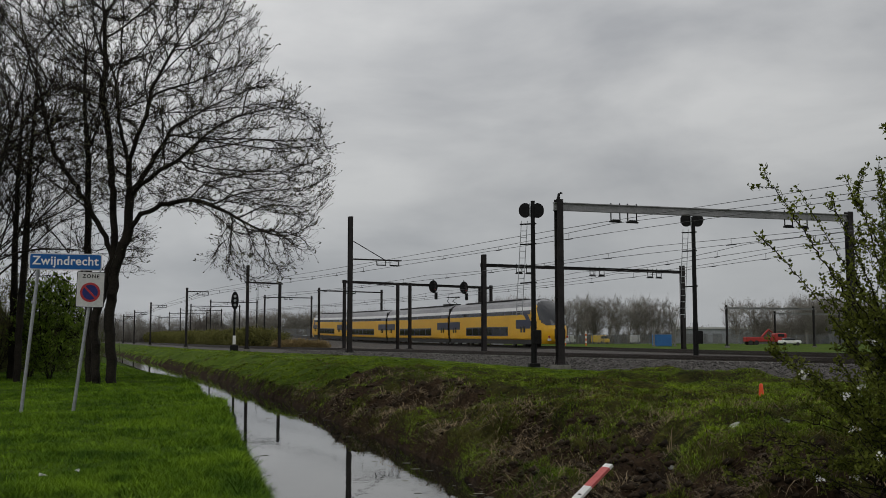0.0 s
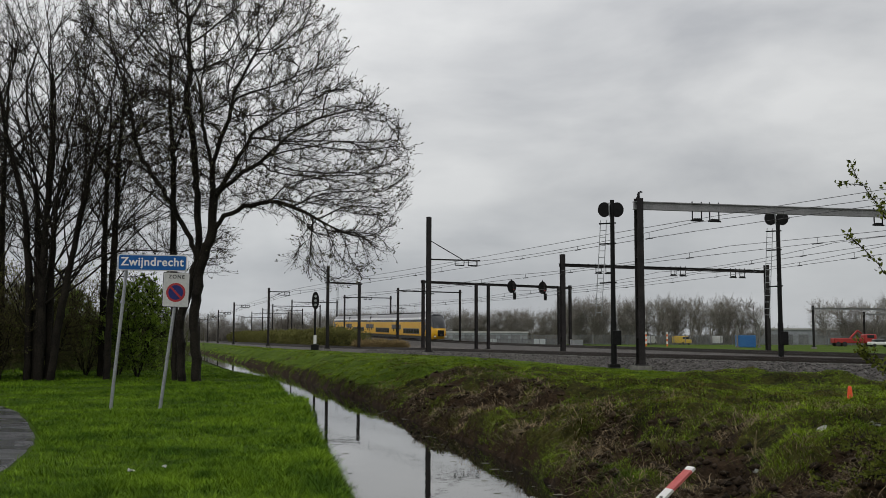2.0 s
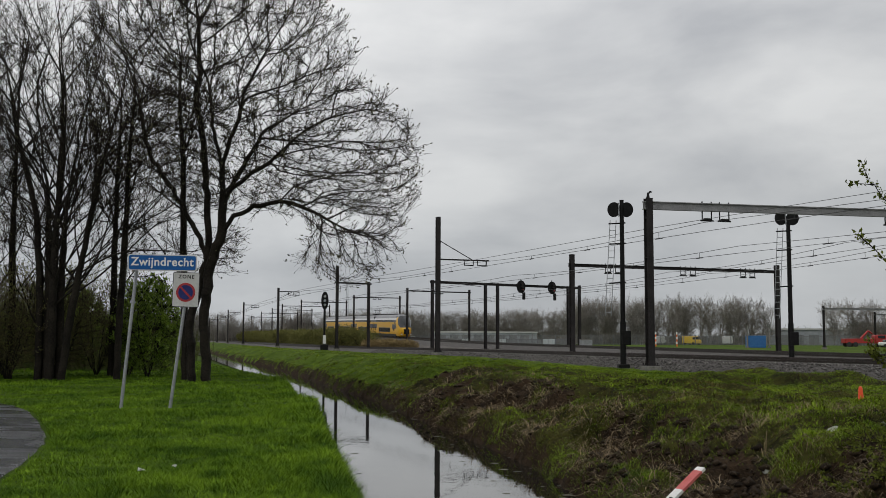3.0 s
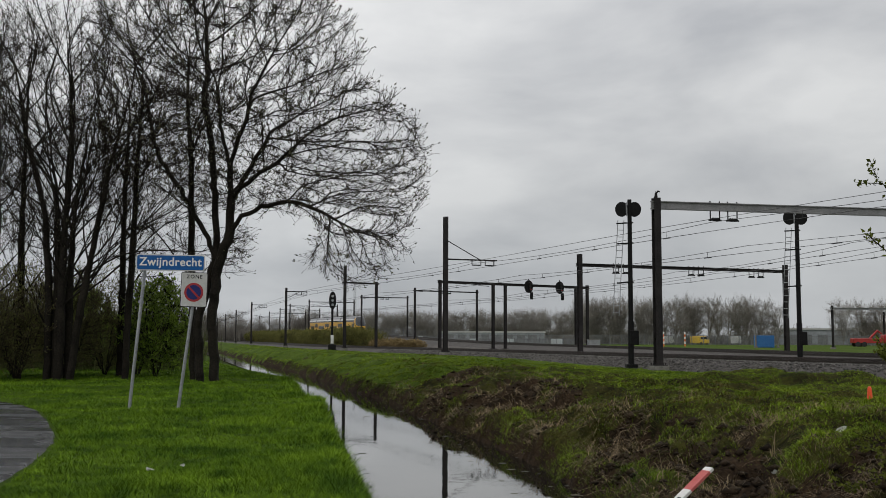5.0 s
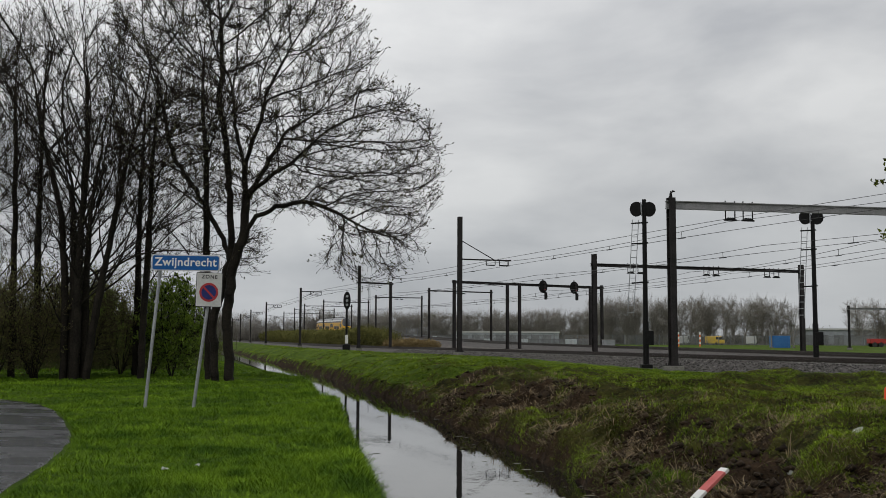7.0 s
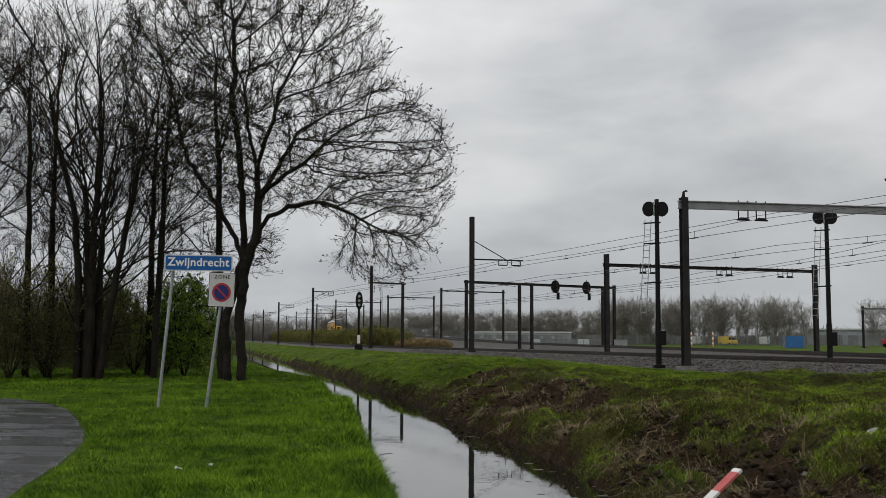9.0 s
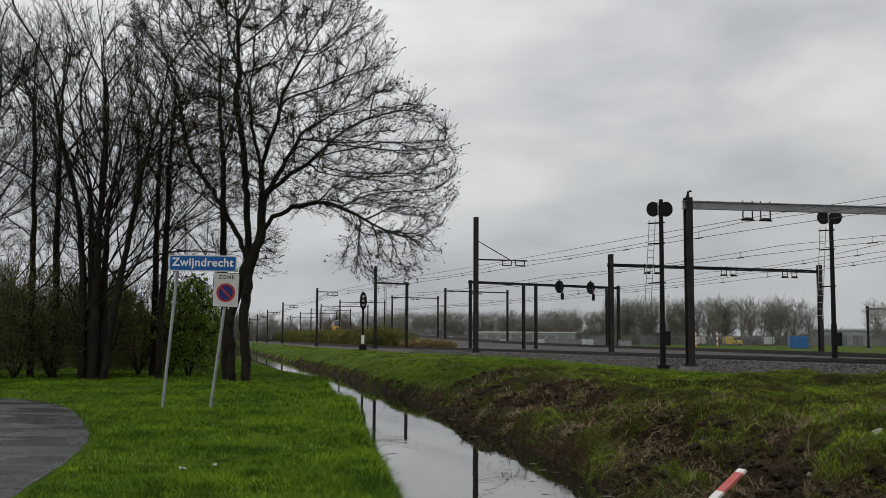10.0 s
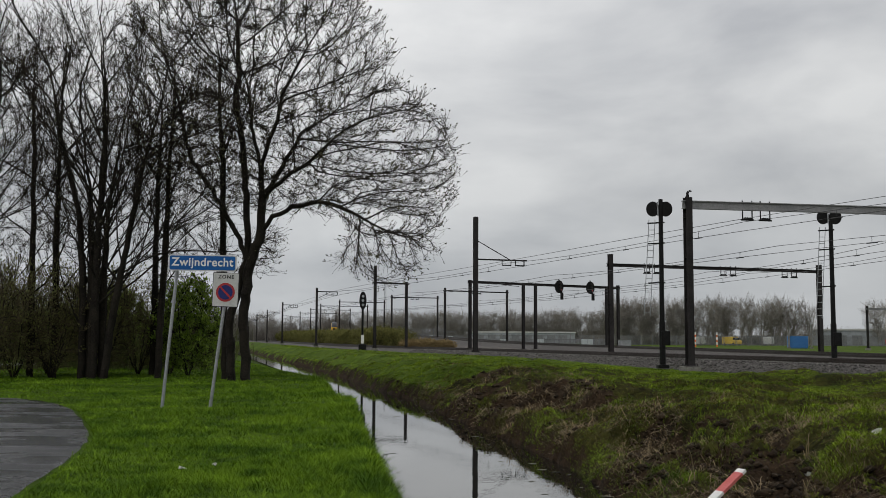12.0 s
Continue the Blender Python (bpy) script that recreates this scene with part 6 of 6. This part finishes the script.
# ---- beyond the tracks: container, vehicles, fence, sheds ----
def build_beyond():
    blue = material("container_blue", (0.015, 0.10, 0.28), (0.03, 0.15, 0.36), 0.6, 0.6)
    t = thing("blue_container", pose(57.3, 165.0, float(height(57.3, 165)), 0, 0, -10), "blue steel container on the grass", "container")
    bm = bmesh.new()
    box(bm, 0, 0, 1.0, 2.9, 2.2, 1.95, 0.03)
    part("body", bm, blue, t)
    for i in range(9):
        bm = bmesh.new()
        box(bm, -1.25 + 0.31 * i, -1.12, 1.0, 0.12, 0.05, 1.7)
        part("rib", bm, blue, t)
    for x in (55.6, 59.2):
        z = float(height(x, 164))
        p = thing("pale_post", pose(x, 164, z), "tall pale concrete post beside a container", "post", "pale posts")
        bm = bmesh.new()
        rod(bm, (0, 0, 0), (0, 0, 3.6), 0.14, 0.12, 10)
        part("shaft", bm, M_CONCRETE, p)
        bm = bmesh.new()
        box(bm, 0, 0, 0.1, 0.5, 0.5, 0.2)
        part("foot", bm, M_CONCRETE, p)
    red = material("lorry_red", (0.27, 0.015, 0.012), (0.38, 0.025, 0.02), 0.6, 0.5)
    z = float(height(90, 195))
    t = thing("red_lorry", pose(88.6, 194, z, 0, 0, -6), "red flatbed lorry parked beyond the tracks", "lorry")
    bm = bmesh.new()
    box(bm, -1.2, 0, 1.15, 5.6, 2.3, 0.9, 0.08)
    part("bed", bm, red, t)
    bm = bmesh.new()
    box(bm, 2.9, 0, 1.5, 2.4, 2.3, 1.7, 0.25)
    cab = part("cab", bm, red, t)
    bm = bmesh.new()
    box(bm, 2.9, -1.17, 1.95, 1.3, 0.04, 0.55, 0.05)
    part("side_window", bm, M_GLASS, cab)
    bm = bmesh.new()
    rod(bm, (-0.6, 0, 1.6), (0.8, 0, 3.1), 0.22, 0.16, 8)
    rod(bm, (0.8, 0, 3.1), (1.6, 0, 2.5), 0.16, 0.12, 8)
    part("crane_arm", bm, red, t)
    for x in (-3.2, -2.0, 2.9):
        for sy in (-1, 1):
            bm = bmesh.new()
            rod(bm, (x, sy * 0.95, 0.48), (x, sy * 1.2, 0.48), 0.48, k=16)
            part("wheel", bm, M_UNDER, t)
    t = thing("white_car", pose(88.0, 182, float(height(88, 182)), 0, 0, -4), "white car parked beyond the tracks", "car")
    bm = bmesh.new()
    box(bm, 0, 0, 0.65, 4.0, 1.7, 0.6, 0.18)
    part("body", bm, M_WHITE, t)
    bm = bmesh.new()
    box(bm, -0.2, 0, 1.15, 2.1, 1.5, 0.5, 0.2)
    part("cabin", bm, M_GLASS, t)
    for x in (-1.25, 1.25):
        for sy in (-1, 1):
            bm = bmesh.new()
            rod(bm, (x, sy * 0.7, 0.32), (x, sy * 0.88, 0.32), 0.32, k=14)
            part("wheel", bm, M_UNDER, t)
    # mesh fence behind the far tracks
    t = thing("fence", Matrix(), "grey steel panel fence behind the tracks", "fence")
    m = material("fence_steel", (0.12, 0.125, 0.13), (0.24, 0.245, 0.25), 0.4, 0.6, 0.4)
    me_post = me_bar = None
    for i in range(70):
        x = -10 + 2.6 * i
        y = 236 - 0.28 * i
        z = float(height(x, y))
        if me_post is None:
            bm = bmesh.new()
            box(bm, 0, 0, 1.2, 0.12, 0.12, 2.4)
            ob = part("fence_post", bm, m, t)
            me_post = ob.data
            bm = bmesh.new()
            for k in range(12):
                box(bm, 0.22 * k + 0.1, 0, 1.15, 0.06, 0.04, 2.1)
            for zz in (0.3, 2.1):
                box(bm, 1.3, 0, zz, 2.6, 0.06, 0.08)
            pan = tagged(part("fence_panel", bm, m, t), kind="stuff")
            me_bar = pan.data
        else:
            ob, pan = new("fence_post", me_post), tagged(new("fence_panel", me_bar), kind="stuff")
            ob.parent = pan.parent = t
        ob.location = pan.location = (x, y, z)
    # low barrier along the far side of the embankment, some of its panels glazed
    t = thing("barrier_fence", Matrix(), "low grey barrier along the railway embankment", "fence")
    pale = material("pale_panel", (0.30, 0.34, 0.33), (0.44, 0.48, 0.47), 0.5, 0.4)
    bm = bmesh.new()
    box(bm, 0, 0, 0.75, 0.1, 0.1, 1.5)
    post = part("fence_post", bm, m, t)
    bm = bmesh.new()
    for k in range(9):
        box(bm, 0.25 * k + 0.25, 0, 0.7, 0.07, 0.03, 1.2)
    for zz in (0.12, 1.32):
        box(bm, 1.25, 0, zz, 2.5, 0.05, 0.07)
    panel = tagged(part("fence_panel", bm, m, t), kind="stuff")
    bm = bmesh.new()
    box(bm, 1.25, 0, 0.75, 2.3, 0.05, 1.2, 0.01)
    board = part("glazed_panel", bm, pale, t, "pale glazed panel")
    for i in range(56):
        y = 132 + 2.4 * i
        s = float(slant(TRACK3, y))
        o = 8.4
        x, yy = float(along(TRACK3, y)) + o / math.hypot(1, s), y - o * s / math.hypot(1, s)
        m_at = pose(x, yy, float(height(x, yy)) - 0.05, 0, 0, math.degrees(math.atan2(1, s)))
        for ob in (post, board if i % 9 in (3, 4) else panel):
            if i and not (ob is board and i == 3):
                ob = new(ob.name.split(".")[0], ob.data)
                ob.parent = t
                if "panel" in ob.name and "glazed" not in ob.name:
                    tagged(ob, kind="stuff")
            ob.matrix_basis = m_at
    # low sheds at the yard
    wall = material("shed_grey", (0.20, 0.215, 0.23), (0.32, 0.34, 0.36), 0.2, 0.8)
    for x, y, w, h, rot in ((112.0, 272.0, 26, 4.0, -4), (142.0, 250.0, 22, 4.4, -6), (27.0, 345.0, 34, 3.4, 3)):
        t = thing("industrial_shed", pose(x, y, float(height(x, y)), 0, 0, rot), "low grey industrial shed with a pale roof edge", "shed", "sheds")
        bm = bmesh.new()
        box(bm, 0, 0, h / 2, w, 9, h)
        part("wall", bm, wall, t)
        bm = bmesh.new()
        box(bm, 0, 0, h + 0.2, w + 0.6, 9.6, 0.45)
        part("roof", bm, M_DULL, t)
        for i in range(int(w / 4)):
            bm = bmesh.new()
            box(bm, -w / 2 + 2 + 4 * i, -4.52, 1.4, 2.6, 0.08, 2.6)
            part("door", bm, m, t)
    # parked vans before the woods
    amber = material("van_yellow", (0.55, 0.36, 0.02), (0.68, 0.46, 0.03), 0.5, 0.5)
    for x, y, rot, paint, colour in ((60.5, 241.0, 58, M_DULL, "white"), (68.5, 242.0, -65, amber, "yellow"), (77.0, 241.0, 64, M_DULL, "white")):
        t = thing("parked_van", pose(x, y, float(height(x, y)), 0, 0, rot), colour + " van parked in front of the woods", "van", "parked vans")
        bm = bmesh.new()
        box(bm, -0.5, 0, 1.25, 3.6, 1.9, 1.7, 0.12)
        box(bm, 1.85, 0, 0.85, 1.3, 1.8, 0.9, 0.15)
        part("body", bm, paint, t)
        bm = bmesh.new()
        box(bm, 1.35, 0, 1.62, 0.5, 1.6, 0.6, 0.05)
        part("windscreen", bm, M_GLASS, t)
        for wx in (-1.5, 1.6):
            for sy in (-0.85, 0.85):
                bm = bmesh.new()
                rod(bm, (wx, sy - 0.1, 0.36), (wx, sy + 0.1, 0.36), 0.36, k=12)
                part("wheel", bm, M_UNDER, t)
    # a far lattice mast
    t = thing("lattice_mast", pose(-24.0, 420.0, float(height(-24.0, 420.0))), "slender grey lattice mast far behind the tracks", "mast")
    legs = [(sx * 0.75, sy * 0.75) for sx, sy in ((-1, -1), (1, -1), (1, 1), (-1, 1))]
    for lx, ly in legs:
        bm = bmesh.new()
        rod(bm, (lx, ly, 0), (lx * 0.4, ly * 0.4, 25.0), 0.07, 0.05, 5)
        part("leg", bm, M_GALV, t)
    bm = bmesh.new()
    for k in range(14):
        za, zb = 25.0 * k / 14, 25.0 * (k + 1) / 14
        fa, fb = 1 - 0.6 * k / 14, 1 - 0.6 * (k + 1) / 14
        for (ax, ay), (bx, by) in zip(legs, legs[1:] + legs[:1]):
            rod(bm, (ax * fa, ay * fa, za), (bx * fb, by * fb, zb), 0.035, k=4)
            rod(bm, (ax * fb, ay * fb, zb), (bx * fb, by * fb, zb), 0.035, k=4)
    tagged(part("bracing", bm, M_GALV, t), kind="stuff")
    # grey relay cabinets along the line
    for x, y, w, h in ((22.6, 127.0, 1.5, 1.1), (-1.0, 143.0, 0.9, 0.9)):
        t = thing("relay_cabinet", pose(x, y, float(height(x, y)), 0, 0, 15), "pale grey relay cabinet beside the track", "cabinet", "relay cabinets")
        bm = bmesh.new()
        box(bm, 0, 0, h / 2 + 0.1, w, 0.6, h, 0.02)
        part("body", bm, M_GALV, t)
        bm = bmesh.new()
        box(bm, 0, 0, h + 0.13, w + 0.12, 0.72, 0.08, 0.02)
        part("lid", bm, M_CONCRETE, t)
        bm = bmesh.new()
        box(bm, 0, -0.31, h / 2 + 0.12, w * 0.9, 0.03, h * 0.85)
        part("door", bm, M_GALV, t)
    # striped barrier posts near the crossing
    orange = material("barrier_orange", (0.7, 0.13, 0.02), (0.8, 0.18, 0.03), 1, 0.6)
    for x, y in ((47.0, 190.0), (51.0, 190.0)):
        t = thing("barrier_post", pose(x, y, float(height(x, y))), "orange and white striped post by the crossing", "post", "barrier posts")
        for k in range(6):
            bm = bmesh.new()
            rod(bm, (0, 0, 0.45 * k), (0, 0, 0.45 * k + 0.45), 0.12 + 0.02 * (k % 2), k=10)
            part("band", bm, orange if k % 2 == 0 else M_WHITE, t)


build_beyond()


def build_pond():
    """Pale wet ground behind the grove."""
    m = material("pale_wet_gravel", (0.10, 0.10, 0.10), (0.24, 0.24, 0.235), 0.5, 0.4)
    V, F = [], []
    for i in range(41):
        x = -75 + 1.47 * i
        V += [(x, 55 + 1.2 * math.sin(i * 0.7), 0.06), (x, 60 + 1.5 * math.sin(i * 0.5), 0.06)]
        if i:
            F.append((2 * i - 2, 2 * i, 2 * i + 1, 2 * i - 1))
    tagged(new("gravel_road", mesh_from("gravel_road", V, F, m)), "pale wet gravel road behind the grove", "road", kind="structure")


build_pond()


# ---- what moves ----
TAIL = [(0.0, 93.0), (0.5, 111.5), (1.0, 130.0), (1.5, 148.0), (2.0, 165.0), (2.5, 181.5), (3.0, 197.5), (4.0, 229.0), (5.0, 259.0), (5.5, 272.0), (6.0, 284.0), (6.5, 296.0), (7.0, 309.0), (8.0, 337.5), (9.0, 367.0), (9.5, 382.0), (10.0, 397.0), (11.0, 428.0), (12.0, 460.0)]


def motions():
    walk(TRAIN, [(t, train_pose(y)) for t, y in TAIL])
    for c, body in enumerate(COACHES):
        walk(body, [(t, train_pose(y).inverted() @ coach_pose(y, c)) for t, y in TAIL])


motions()
